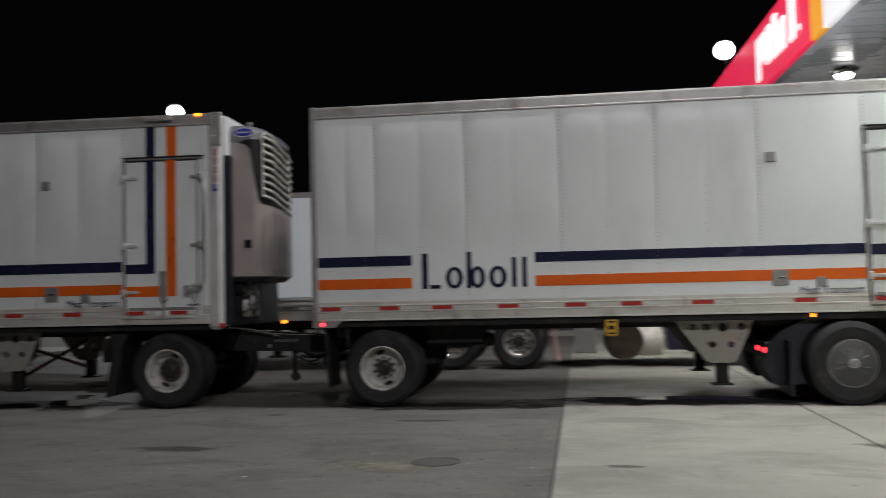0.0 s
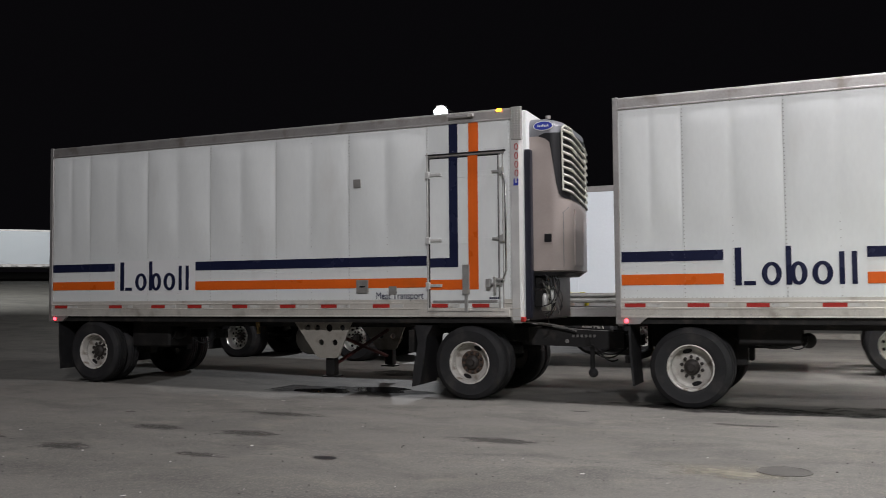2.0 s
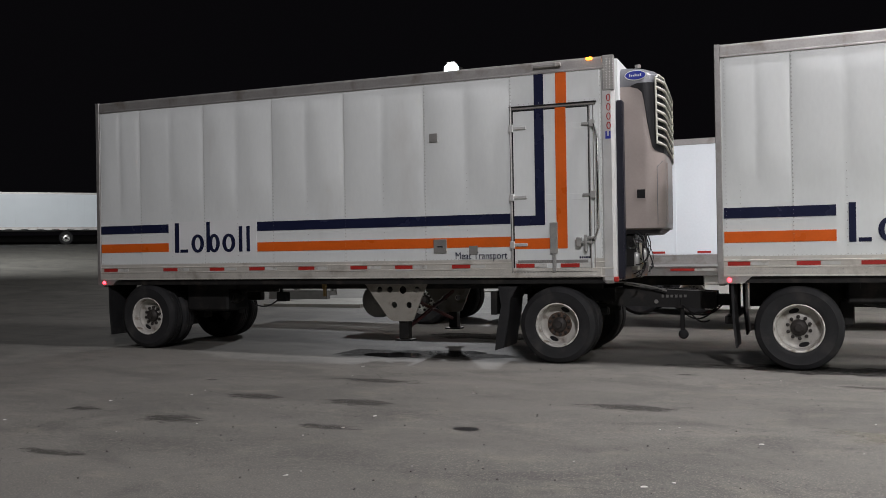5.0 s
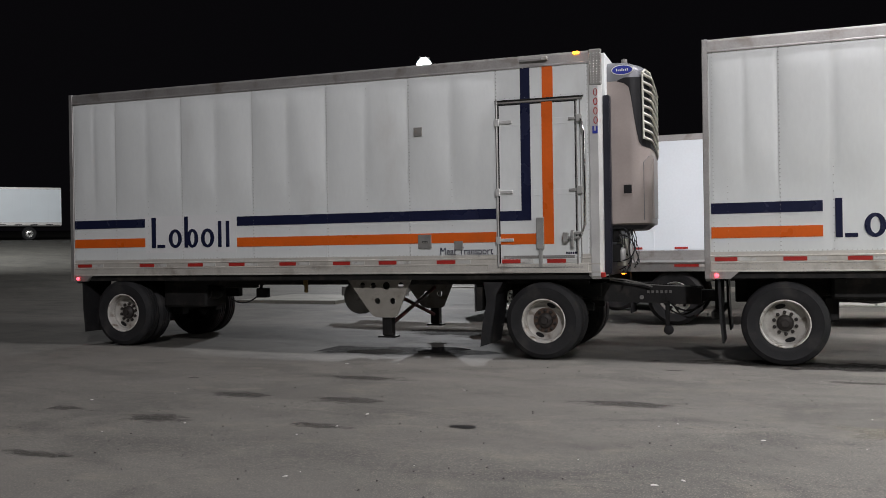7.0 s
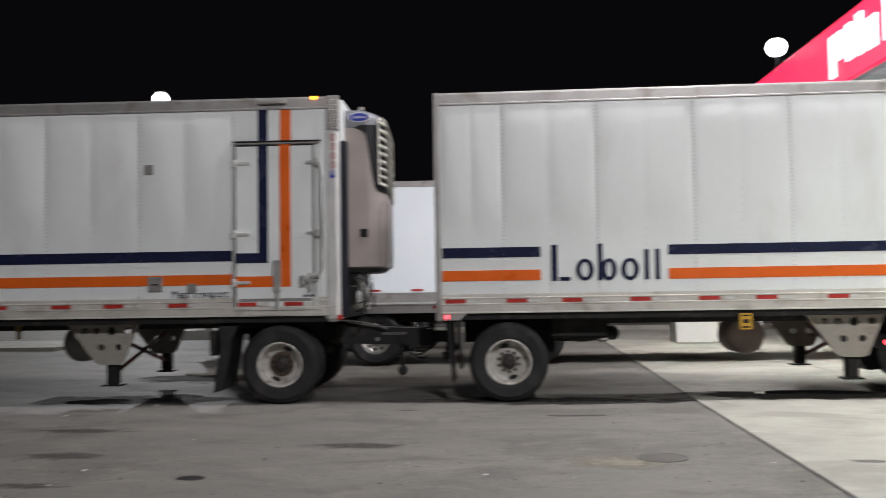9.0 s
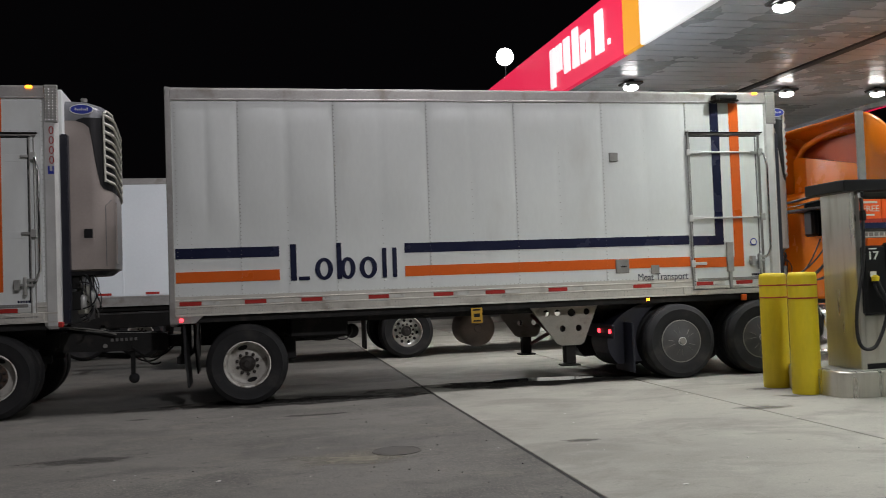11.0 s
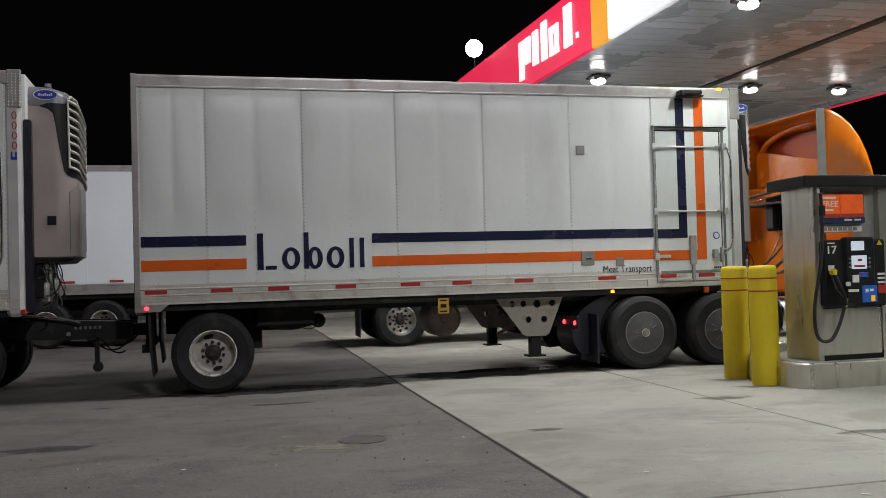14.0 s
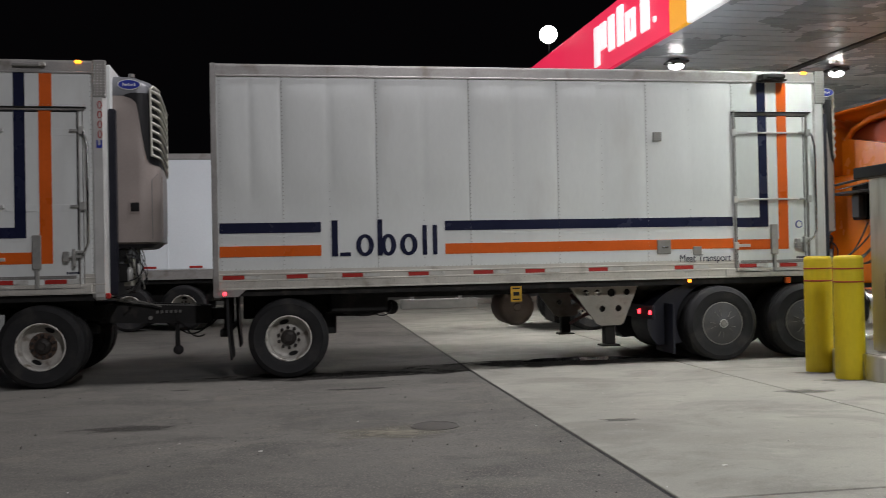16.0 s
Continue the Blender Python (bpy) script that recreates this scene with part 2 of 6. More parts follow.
DUST = stain_mat("pale_dust", (0.205, 0.19, 0.15), 0.9, 0.8, 1.6, 0.2, 0.7)


def ground_mat(name, base, dark, pale, rough, grain=1.0):
    """Worn paving: broad tyre-dark lanes, blotches, oil spots, grit."""
    m = bpy.data.materials.new(name)
    m.use_nodes = True
    nt = m.node_tree
    N, L = nt.nodes, nt.links
    p = N["Principled BSDF"]
    p.inputs["Specular IOR Level"].default_value = 0.28
    co = N.new("ShaderNodeTexCoord")

    def nz(sc, det, stretch=(1, 1, 1), dist=0.0):
        mp = N.new("ShaderNodeMapping")
        mp.inputs["Scale"].default_value = stretch
        L.new(co.outputs["Object"], mp.inputs[0])
        t = N.new("ShaderNodeTexNoise")
        t.inputs["Scale"].default_value, t.inputs["Detail"].default_value, t.inputs["Distortion"].default_value = sc, det, dist
        t.inputs["Roughness"].default_value = 0.62
        L.new(mp.outputs[0], t.inputs["Vector"])
        return t.outputs["Fac"]

    def step(v, a, b):
        s = N.new("ShaderNodeMapRange")
        s.interpolation_type = "SMOOTHSTEP"
        s.inputs["From Min"].default_value, s.inputs["From Max"].default_value = a, b
        L.new(v, s.inputs["Value"])
        return s.outputs[0]

    def mix(f, a, b, k=1.0):
        mx = N.new("ShaderNodeMix")
        mx.data_type = "RGBA"
        if k < 1:
            q = N.new("ShaderNodeMath")
            q.operation = "MULTIPLY"
            L.new(f, q.inputs[0])
            q.inputs[1].default_value = k
            f = q.outputs[0]
        L.new(f, mx.inputs[0])
        for i, v in ((6, a), (7, b)):
            if isinstance(v, tuple):
                mx.inputs[i].default_value = (*v, 1)
            else:
                L.new(v, mx.inputs[i])
        return mx.outputs[2]

    grit = nz(95, 4, (1, 0.6, 1))
    c = mix(step(nz(0.42, 5, (0.55, 1.0, 1)), 0.36, 0.68), base, dark, 0.6)
    c = mix(step(nz(1.1, 8, (0.7, 1, 1), 0.6), 0.46, 0.64), c, dark, 0.8)
    c = mix(step(nz(2.3, 7, (0.7, 1, 1)), 0.52, 0.72), c, pale, 0.5)
    c = mix(step(nz(7.0, 6, (0.8, 1, 1), 0.5), 0.58, 0.72), c, tuple(v * 0.75 for v in dark), 0.45)
    c = mix(step(nz(9.0, 6, (0.7, 1, 1)), 0.68, 0.76), c, tuple(v * 0.5 for v in dark), 0.55)
    c = mix(step(grit, 0.5, 0.66), c, tuple(v * 1.6 for v in pale), 0.6 * grain)
    c = mix(step(nz(38, 4, (1, 0.5, 1)), 0.56, 0.68), c, tuple(v * 0.4 for v in dark), 0.5 * grain)
    c = mix(step(nz(20, 2, (1, 0.7, 1)), 0.72, 0.77), c, tuple(v * 0.25 for v in dark), 0.55 * grain)
    L.new(c, p.inputs["Base Color"])
    r = N.new("ShaderNodeMapRange")
    r.inputs["To Min"].default_value, r.inputs["To Max"].default_value = rough - 0.15, rough + 0.12
    L.new(nz(1.7, 6, (0.6, 1, 1), 0.6), r.inputs["Value"])
    L.new(r.outputs[0], p.inputs["Roughness"])
    b = N.new("ShaderNodeBump")
    b.inputs["Strength"].default_value, b.inputs["Distance"].default_value = 0.6 * grain, 0.004
    L.new(grit, b.inputs["Height"])
    L.new(b.outputs[0], p.inputs["Normal"])
    return m


ASPHALT = ground_mat("worn_asphalt", (0.130, 0.125, 0.112), (0.074, 0.072, 0.066), (0.185, 0.173, 0.142), 0.78, 0.8)
CONCRETE = ground_mat("pale_concrete", (0.300, 0.293, 0.253), (0.185, 0.179, 0.156), (0.355, 0.343, 0.298), 0.72, 0.22)

# ---------------------------------------------------------------- mesh helpers


def part(name, bm, material, parent=None, label="", at=(0, 0, 0), smooth=False, turn=(0, 0, 0)):
    """One mesh object from a bmesh, under a thing or a part."""
    me = bpy.data.meshes.new(name)
    bm.normal_update()
    bm.to_mesh(me)
    bm.free()
    me.materials.append(material)
    if smooth:
        me.polygons.foreach_set("use_smooth", [True] * len(me.polygons))
    return hung(name, me, parent, label, at, turn)


def hung(name, me, parent=None, label="", at=(0, 0, 0), turn=(0, 0, 0)):
    """An object on a mesh that other objects may share."""
    ob = new(name, me)
    ob.matrix_basis = pose(*at, *turn)
    if parent:
        ob.parent = parent
    if label:
        ob["label"] = label
    return ob


def thing(name, m, label, category, group="", kind=""):
    ob = new(name)
    ob.empty_display_size = 0.3
    ob.matrix_basis = m
    return tagged(ob, label, category, group, kind)


def add_box(bm, x0, x1, y0, y1, z0, z1, bevel=0.0, seg=1):
    r = bmesh.ops.create_cube(bm, size=1)
    bmesh.ops.scale(bm, vec=(x1 - x0, y1 - y0, z1 - z0), verts=r["verts"])
    bmesh.ops.translate(bm, vec=((x0 + x1) / 2, (y0 + y1) / 2, (z0 + z1) / 2), verts=r["verts"])
    if bevel:
        edges = list({e for v in r["verts"] for e in v.link_edges})
        bmesh.ops.bevel(bm, geom=edges, offset=bevel, segments=seg, affect="EDGES", clamp_overlap=True)
    return bm


def box(x0, x1, y0, y1, z0, z1, bevel=0.0, seg=1):
    return add_box(bmesh.new(), x0, x1, y0, y1, z0, z1, bevel, seg)


def boxes(*rows, bevel=0.0):
    bm = bmesh.new()
    for r in rows:
        add_box(bm, *r, bevel=bevel)
    return bm


def lathe(profile, segs=40, axis="y", closed=False, caps=False):
    """Turns (radius, along) pairs round an axis."""
    bm = bmesh.new()
    rings = []
    for r, a in profile:
        ring = []
        for k in range(segs):
            w = 2 * math.pi * k / segs
            c, s = r * math.cos(w), r * math.sin(w)
            ring.append(bm.verts.new((c, a, s) if axis == "y" else (c, s, a) if axis == "z" else (a, c, s)))
        rings.append(ring)
    pairs = list(zip(rings, rings[1:])) + ([(rings[-1], rings[0])] if closed else [])
    for p, q in pairs:
        for k in range(segs):
            bm.faces.new((p[k], p[(k + 1) % segs], q[(k + 1) % segs], q[k]))
    if caps:
        for ring in (rings[0], rings[-1]):
            bm.faces.new(ring)
    bmesh.ops.recalc_face_normals(bm, faces=bm.faces)
    return bm


def add_tube(bm, pts, r, segs=8):
    """A round bar along points."""
    pts = [Vector(p) for p in pts]
    rings = []
    for i, p in enumerate(pts):
        d = (pts[min(i + 1, len(pts) - 1)] - pts[max(i - 1, 0)]).normalized()
        u = d.orthogonal().normalized() if i == 0 else (rings_u - d * rings_u.dot(d)).normalized()
        rings_u = u
        v = d.cross(u)
        rings.append([bm.verts.new(p + r * (math.cos(2 * math.pi * k / segs) * u + math.sin(2 * math.pi * k / segs) * v)) for k in range(segs)])
    for a, b in zip(rings, rings[1:]):
        for k in range(segs):
            bm.faces.new((a[k], a[(k + 1) % segs], b[(k + 1) % segs], b[k]))
    bm.faces.new(rings[0][::-1])
    bm.faces.new(rings[-1])
    return bm


def tube(pts, r, segs=8):
    return add_tube(bmesh.new(), pts, r, segs)


def sag(a, b, drop, n=9):
    a, b = Vector(a), Vector(b)
    return [a.lerp(b, k / n) - Vector((0, 0, drop * 4 * (k / n) * (1 - k / n))) for k in range(n + 1)]


def prism(outline, y0, y1, holes=(), axis="y"):
    """An outline in x and z (or x and y, axis z), given depth, with round holes (x, z, radius)."""
    bm = bmesh.new()

    def put(a, b, d):
        return (a, d, b) if axis == "y" else (a, b, d)

    loops = [list(outline)] + [[(hx + r * math.cos(-2 * math.pi * k / 16), hz + r * math.sin(-2 * math.pi * k / 16)) for k in range(16)] for hx, hz, r in holes]
    sheets = []
    for d in (y0, y1):
        vs = [[bm.verts.new(put(a, b, d)) for a, b in lp] for lp in loops]
        if holes:
            es = [bm.edges.new((v[i], v[(i + 1) % len(v)])) for v in vs for i in range(len(v))]
            bmesh.ops.triangle_fill(bm, edges=es, use_beauty=True)
        else:
            bm.faces.new(vs[0])
        sheets.append(vs)
    for u, v in zip(*sheets):
        for i in range(len(u)):
            j = (i + 1) % len(u)
            bm.faces.new((u[i], u[j], v[j], v[i]))
    bmesh.ops.recalc_face_normals(bm, faces=bm.faces)
    return bm


def run_x(profile, x0, x1):
    """A (y, z) profile run along x."""
    bm = bmesh.new()
    u = [bm.verts.new((x0, y, z)) for y, z in profile]
    v = [bm.verts.new((x1, y, z)) for y, z in profile]
    bm.faces.new(u)
    bm.faces.new(v)
    for i in range(len(u)):
        j = (i + 1) % len(u)
        bm.faces.new((u[i], u[j], v[j], v[i]))
    bmesh.ops.recalc_face_normals(bm, faces=bm.faces)
    return bm


def rounded(x0, x1, y0, y1, r, n=5):
    pts = []
    for cx, cy, a0 in ((x1 - r, y1 - r, 0), (x0 + r, y1 - r, 90), (x0 + r, y0 + r, 180), (x1 - r, y0 + r, 270)):
        pts += [(cx + r * math.cos(radians(a0 + 90 * k / n)), cy + r * math.sin(radians(a0 + 90 * k / n))) for k in range(n + 1)]
    return pts


def ring_shape(bm, x0, x1, z0, z1, w, y0, y1, n=20):
    """A flat oval ring, w wide, in the x-z plane."""
    cx, cz, ax, az = (x0 + x1) / 2, (z0 + z1) / 2, (x1 - x0) / 2, (z1 - z0) / 2
    vs = []
    for d in (y0, y1):
        for k in (1.0, 0.0):
            vs.append([bm.verts.new((cx + (ax - w * (1 - k)) * math.cos(2 * math.pi * i / n), d, cz + (az - w * 0.7 * (1 - k)) * math.sin(2 * math.pi * i / n))) for i in range(n)])
    for a, b in ((0, 1), (2, 3), (0, 2), (1, 3)):
        for i in range(n):
            j = (i + 1) % n
            bm.faces.new((vs[a][i], vs[a][j], vs[b][j], vs[b][i]))
    bmesh.ops.recalc_face_normals(bm, faces=bm.faces)


def writing(name, body, size, material, parent, at, label="", turn=(90, 0, 0), width=None, bold=0.0):
    cu = bpy.data.curves.new(name, "FONT")
    cu.body, cu.size, cu.extrude, cu.offset = body, size, 0.001, bold
    ob = new("tmp", cu)
    me = bpy.data.meshes.new_from_object(ob.evaluated_get(bpy.context.evaluated_depsgraph_get()))
    bpy.data.objects.remove(ob)
    me.materials.clear()
    me.materials.append(material)
    xs = [v.co.x for v in me.vertices]
    k = width / (max(xs) - min(xs)) if width else 1
    for v in me.vertices:
        v.co.x = (v.co.x - min(xs)) * k
    return hung(name, me, parent, label, at, turn)


# ---------------------------------------------------------------- wheels
TYRE = [(0.285, 0.03), (0.300, 0.012), (0.33, 0.002), (0.37, -0.004), (0.44, -0.002), (0.455, -0.006), (0.465, 0.004), (0.503, 0.015), (0.526, 0.038), (0.530, 0.07), (0.518, 0.073), (0.518, 0.083), (0.530, 0.086),
        (0.531, 0.13), (0.519, 0.133), (0.519, 0.143), (0.531, 0.146), (0.530, 0.195), (0.518, 0.198), (0.518, 0.208), (0.530, 0.211), (0.526, 0.24), (0.503, 0.262), (0.45, 0.276), (0.37, 0.278), (0.3, 0.262), (0.285, 0.245)]
MESHES = {}


def shared(key, make, material, smooth=True):
    if key not in MESHES:
        bm = make()
        me = bpy.data.meshes.new(key)
        bm.normal_update()
        bm.to_mesh(me)
        bm.free()
        me.materials.append(material)
        if smooth:
            me.polygons.foreach_set("use_smooth", [True] * len(me.polygons))
            me.set_sharp_from_angle(angle=radians(38))
        MESHES[key] = me
    return MESHES[key]


def oval_hole(long):
    """The dark mouth of a hand hole, drawn out along the rim on steel wheels."""
    bm = lathe([(0.026, 0.158), (0.024, 0.163), (0.0005, 0.164)], 18)
    bmesh.ops.scale(bm, vec=(1.15, 1.0, 2.5) if long else (1.2, 1.0, 1.2), verts=bm.verts)
    return bm


def cover_blade():
    """Two low ridges that flank a hollow in a wheel cover."""
    bm = bmesh.new()
    for side in (-1, 1):
        vs = [bm.verts.new((r, y, side * h)) for r, h, y in ((0.115, 0.016, -0.0175), (0.20, 0.040, -0.008), (0.20, 0.048, -0.008), (0.115, 0.022, -0.0175), (0.115, 0.019, -0.028), (0.20, 0.044, -0.019))]
        for f in ((0, 1, 5, 4), (3, 2, 5, 4), (0, 4, 3), (1, 2, 5)):
            bm.faces.new([vs[i] for i in f])
    bmesh.ops.recalc_face_normals(bm, faces=bm.faces)
    return bm


def wheel(parent, x, y, z, near=True, style="steel", spin=0.0, name="wheel", rusty=False):
    """A tyre on its rim; y is the outer face, near: it faces -y."""
    turn = (0, spin, 0) if near else (0, spin, 180)
    w = hung(name, shared("tyre", lambda: lathe(TYRE, 48, closed=True), RUBBER), parent, "", (x, y, z), turn)
    rimmat = RIM if style == "steel" else RIM2
    if style == "cover":
        hung("wheel_cover", shared("cover", lambda: lathe([(0.30, 0.025), (0.295, 0.008), (0.27, 0.002), (0.2, -0.012), (0.08, -0.022), (0.065, -0.03), (0.0005, -0.03)], 40), COVER), w, "dark grey plastic wheel cover")
        hung("cover_badge", shared("cover_badge", lambda: lathe([(0.045, -0.03), (0.04, -0.042), (0.0005, -0.043)], 20), GREYP), w, "small grey badge")
        hung("cover_ring", shared("cover_ring", lambda: lathe([(0.288, 0.016), (0.292, 0.000), (0.302, 0.002), (0.306, 0.018)], 44), GREYP), w, "thin bright edge of the cover")
        hung("badge_ring", shared("badge_ring", lambda: lathe([(0.048, -0.028), (0.052, -0.037), (0.058, -0.036), (0.062, -0.026)], 24), POSTM), w, "pale ring round the badge")
        for k in range(5):
            a = 72 * k + 18
            hung("cover_blade", shared("cover_blade", cover_blade, GREYP, False), w, "raised grey blade edge", (0, 0, 0), (0, -a, 0))
        return w
    hung("rim", shared("rim" + style, lambda: lathe([(0.302, 0.02), (0.305, 0.008), (0.292, 0.002), (0.282, 0.012), (0.275, 0.05), (0.268, 0.08), (0.262, 0.17)], 48), rimmat), w, "pale steel rim" if style == "steel" else "bright alloy rim")
    disc = hung("wheel_disc", shared("disc" + style, lambda: lathe([(0.268, 0.10), (0.262, 0.15), (0.24, 0.168), (0.2, 0.172), (0.17, 0.158), (0.10, 0.155), (0.095, 0.16)], 40), DISCM if style == "steel" else rimmat), w)
    for a in ((30, 210) if style == "steel" else tuple(range(0, 360, 36))):
        hung("hand_hole", shared("hand_hole" + style, lambda: oval_hole(style == "steel"), BLACK), w, "dark hand hole", (0.218 * math.cos(radians(a)), 0.0, 0.218 * math.sin(radians(a))), (0, -a, 0))
    if rusty:
        hung("rust_ring", shared("rust_ring", lambda: lathe([(0.172, 0.156), (0.165, 0.150), (0.10, 0.148)], 36), RUST), w, "rust-brown ring round the hub")
    hung("hub", shared("hub", lambda: lathe([(0.108, 0.17), (0.10, 0.12), (0.088, 0.11), (0.072, 0.095), (0.05, 0.088), (0.045, 0.06), (0.0005, 0.06)], 24), HUBM), w, "greasy iron hub")
    for k in range(10):
        a = 2 * math.pi * (k + 0.5) / 10
        hung("lug_nut", shared("lug_nut", lambda: lathe([(0.025, 0.158), (0.023, 0.128), (0.012, 0.12), (0.0005, 0.12)], 6), HUBM, False), w, "", (0.137 * math.cos(a), 0, 0.137 * math.sin(a)))
    return w


def duals(parent, x, width, z=0.4885, style="steel", inset=0.03, spins=(0.0, 40.0), rusty=False):
    """Both ends of an axle, two tyres at each."""
    wheel(parent, x, inset, z, True, style, spins[0], rusty=rusty)
    hung("inner_tyre", shared("tyre", None, RUBBER), parent, "", (x, inset + 0.31, z), (0, 0, 0))
    wheel(parent, x, width - inset, z, False, style, spins[1])
    hung("inner_tyre", shared("tyre", None, RUBBER), parent, "", (x, width - inset - 0.59, z), (0, 0, 0))
    part("axle", lathe([(0.075, inset + 0.25), (0.075, width - inset - 0.25)], 16), DARKM, parent, "", (x, 0, z), smooth=True)


shared("tyre", lambda: lathe(TYRE, 48, closed=True), RUBBER)

# ---------------------------------------------------------------- ground and paving


FALL, FALL_TO = 0.0066, 11.4


def dip(y):
    """The yard drains gently towards the lane of the rigs."""
    return -FALL * min(max(y - 5.12, 0.0), FALL_TO - 5.12)


def tilt(y):
    return -math.degrees(FALL) if 5.12 < y < FALL_TO else 0.0


def rise(x, y):
    """The yard climbs towards its far corner."""
    e = min(max((-8.6 - x) / 3.4, 0.0), 1.0)
    lift = 0.055 * e * e * (3 - 2 * e)
    s = (-0.71 * x + 0.70 * y - 24.0) / 60.0
    s = min(max(s, 0.0), 3.0)
    return dip(y) + lift + (2.8 * s * s * (3 - 2 * s) if s < 1 else 2.8 + 2.0 * (s - 1))


def build_ground():
    xs = [-400, -200, -130, -100, -85] + [-72 + 4 * k for k in range(14)] + [-16.4 + 1.2 * k for k in range(8)] + [-6 + 6 * k for k in range(11)] + [75, 100, 140, 220, 400]
    ys = [-300, -120, -60, -30, -15, -6, -2, 2, 5.12, 8, FALL_TO, 13] + [14 + 4 * k for k in range(20)] + [105, 130, 180, 260, 420]
    bm = bmesh.new()
    vs = [[bm.verts.new((x, y, rise(x, y))) for x in xs] for y in ys]
    for a, b in zip(vs, vs[1:]):
        for i in range(len(xs) - 1):
            bm.faces.new((a[i], a[i + 1], b[i + 1], b[i]))
    g = part("ground", bm, ASPHALT, smooth=True)
    tagged(g, "worn grey-brown asphalt truck yard with dark tyre lanes", "ground", kind="structure")
    return g


build_ground()
slab_set = thing("pavement", pose(0, 0, 0, 0, 0, -0.6), "pale concrete fuelling apron in large slabs with dark joints", "pavement", kind="structure")
SLAB_X = [0.195, 3.18, 6.15, 9.15, 12.15, 15.15, 20.0]
SLAB_Y = [-10.0, -2.0, 5.12, 12.6, 21.0, 30.0]


def sloped(bm):
    """Bends a flat piece of paving to the fall of the yard."""
    for y in (5.12, FALL_TO):
        bmesh.ops.bisect_plane(bm, geom=bm.verts[:] + bm.edges[:] + bm.faces[:], plane_co=(0, y, 0), plane_no=(0, 1, 0))
    for v in bm.verts:
        v.co.z += dip(v.co.y)
    return bm


for x0, x1 in zip(SLAB_X, SLAB_X[1:]):
    for y0, y1 in zip(SLAB_Y, SLAB_Y[1:]):
        gap = 0.011
        bm = box(x0 + gap, x1 - gap, y0 + (gap if y0 in (5.12,) else 0.003), y1 - (gap if y1 == 5.12 else 0.003), -0.03, 0.014, 0.006)
        part("slab", sloped(bm), CONCRETE, slab_set)


tagged(part("joint_bed", sloped(box(0.187, 19.98, -9.99, 29.99, -0.04, 0.003)), JOINT, turn=(0, 0, -0.6)), "dark sealant in the joints between the slabs", "joint", kind="structure")


def blot(name, cx, cy, rx, ry, material, seed, z, label, category, n=40, rough=0.25):
    """A flat irregular patch lying on the ground."""
    rnd = random.Random(seed)
    ph = [rnd.uniform(0, 6.28) for _ in range(6)]
    bm = bmesh.new()
    pts = []
    for k in range(n):
        a = 2 * math.pi * k / n
        r = 1 + rough * sum(math.sin((j + 2) * a + ph[j]) / (j + 1.5) for j in range(6))
        pts.append(bm.verts.new((rx * r * math.cos(a), ry * r * math.sin(a), 0)))
    bm.faces.new(pts)
    ob = part(name, bm, material, None, "", (cx, cy, z + dip(cy)), turn=(tilt(cy), 0, 0))
    return tagged(ob, label, category, kind="stuff")


blot("puddle", -7.85, 12.35, 0.42, 0.34, WATER, 3, 0.006, "small dark rain puddle on asphalt under the trailer", "puddle")
blot("puddle", -7.0, 12.75, 0.5, 0.36, WATER, 5, 0.006, "small dark rain puddle beside the trailer leg", "puddle")
blot("damp_patch", -7.9, 12.55, 2.6, 0.9, DAMP_SHADE, 7, 0.0032, "damp dark patch of asphalt under the trailer", "damp patch")
blot("damp_patch", -7.4, 15.6, 1.6, 1.2, DAMP_SHADE, 8, 0.0032, "damp dark patch of asphalt behind the trailer", "damp patch")
blot("puddle", 2.1, 12.75, 0.8, 0.24, WATER, 11, 0.020, "thin puddle on pale concrete under the trailer", "puddle")
# wet concrete, drawn forward to deepen the trailer's shadow with dark colour
blot("damp_patch", 1.9, 12.5, 2.5, 0.75, DAMP_SHADE, 12, 0.017, "damp stain on pale concrete, deepening the shade under the trailer", "damp patch")
# the trailer's shadow by the wheels, painted as a dark patch
blot("damp_patch", -1.4, 12.15, 2.2, 0.7, DAMP_SHADE, 13, 0.0032, "dark patch on asphalt, painted shade beside the wheels", "damp patch")
STAINS = ((-11.1, 8.7, 0.5, 0.25), (-10.4, 8.2, 0.7, 0.28), (-9.0, 9.2, 0.3, 0.14), (-7.6, 8.2, 0.6, 0.3), (-7.5, 6.8, 0.55, 0.28), (-9.0, 7.0, 0.8, 0.2), (-6.3, 8.2, 0.7, 0.3),
          (-5.9, 6.9, 0.5, 0.16), (-7.5, 5.3, 0.5, 0.14), (-6.9, 9.7, 0.9, 0.25), (-3.41, 11.30, 0.22, 0.09), (-1.39, 10.75, 0.66, 0.14), (-3.6, 8.7, 0.7, 0.3),
          (0.87, 7.83, 0.30, 0.12), (4.35, 10.28, 0.42, 0.2), (4.28, 9.58, 0.42, 0.2), (3.6, 6.6, 0.8, 0.2), (3.4, 8.9, 0.5, 0.2))
for i, (cx, cy, rx, ry) in enumerate(STAINS):
    blot("oil_stain", cx, cy, rx, ry, OIL if cx < 0.2 else OILC, 20 + i, 0.0035 if cx < 0.2 else 0.0165, "dark soaked-in oil stain on the paving", "stain", rough=0.2)


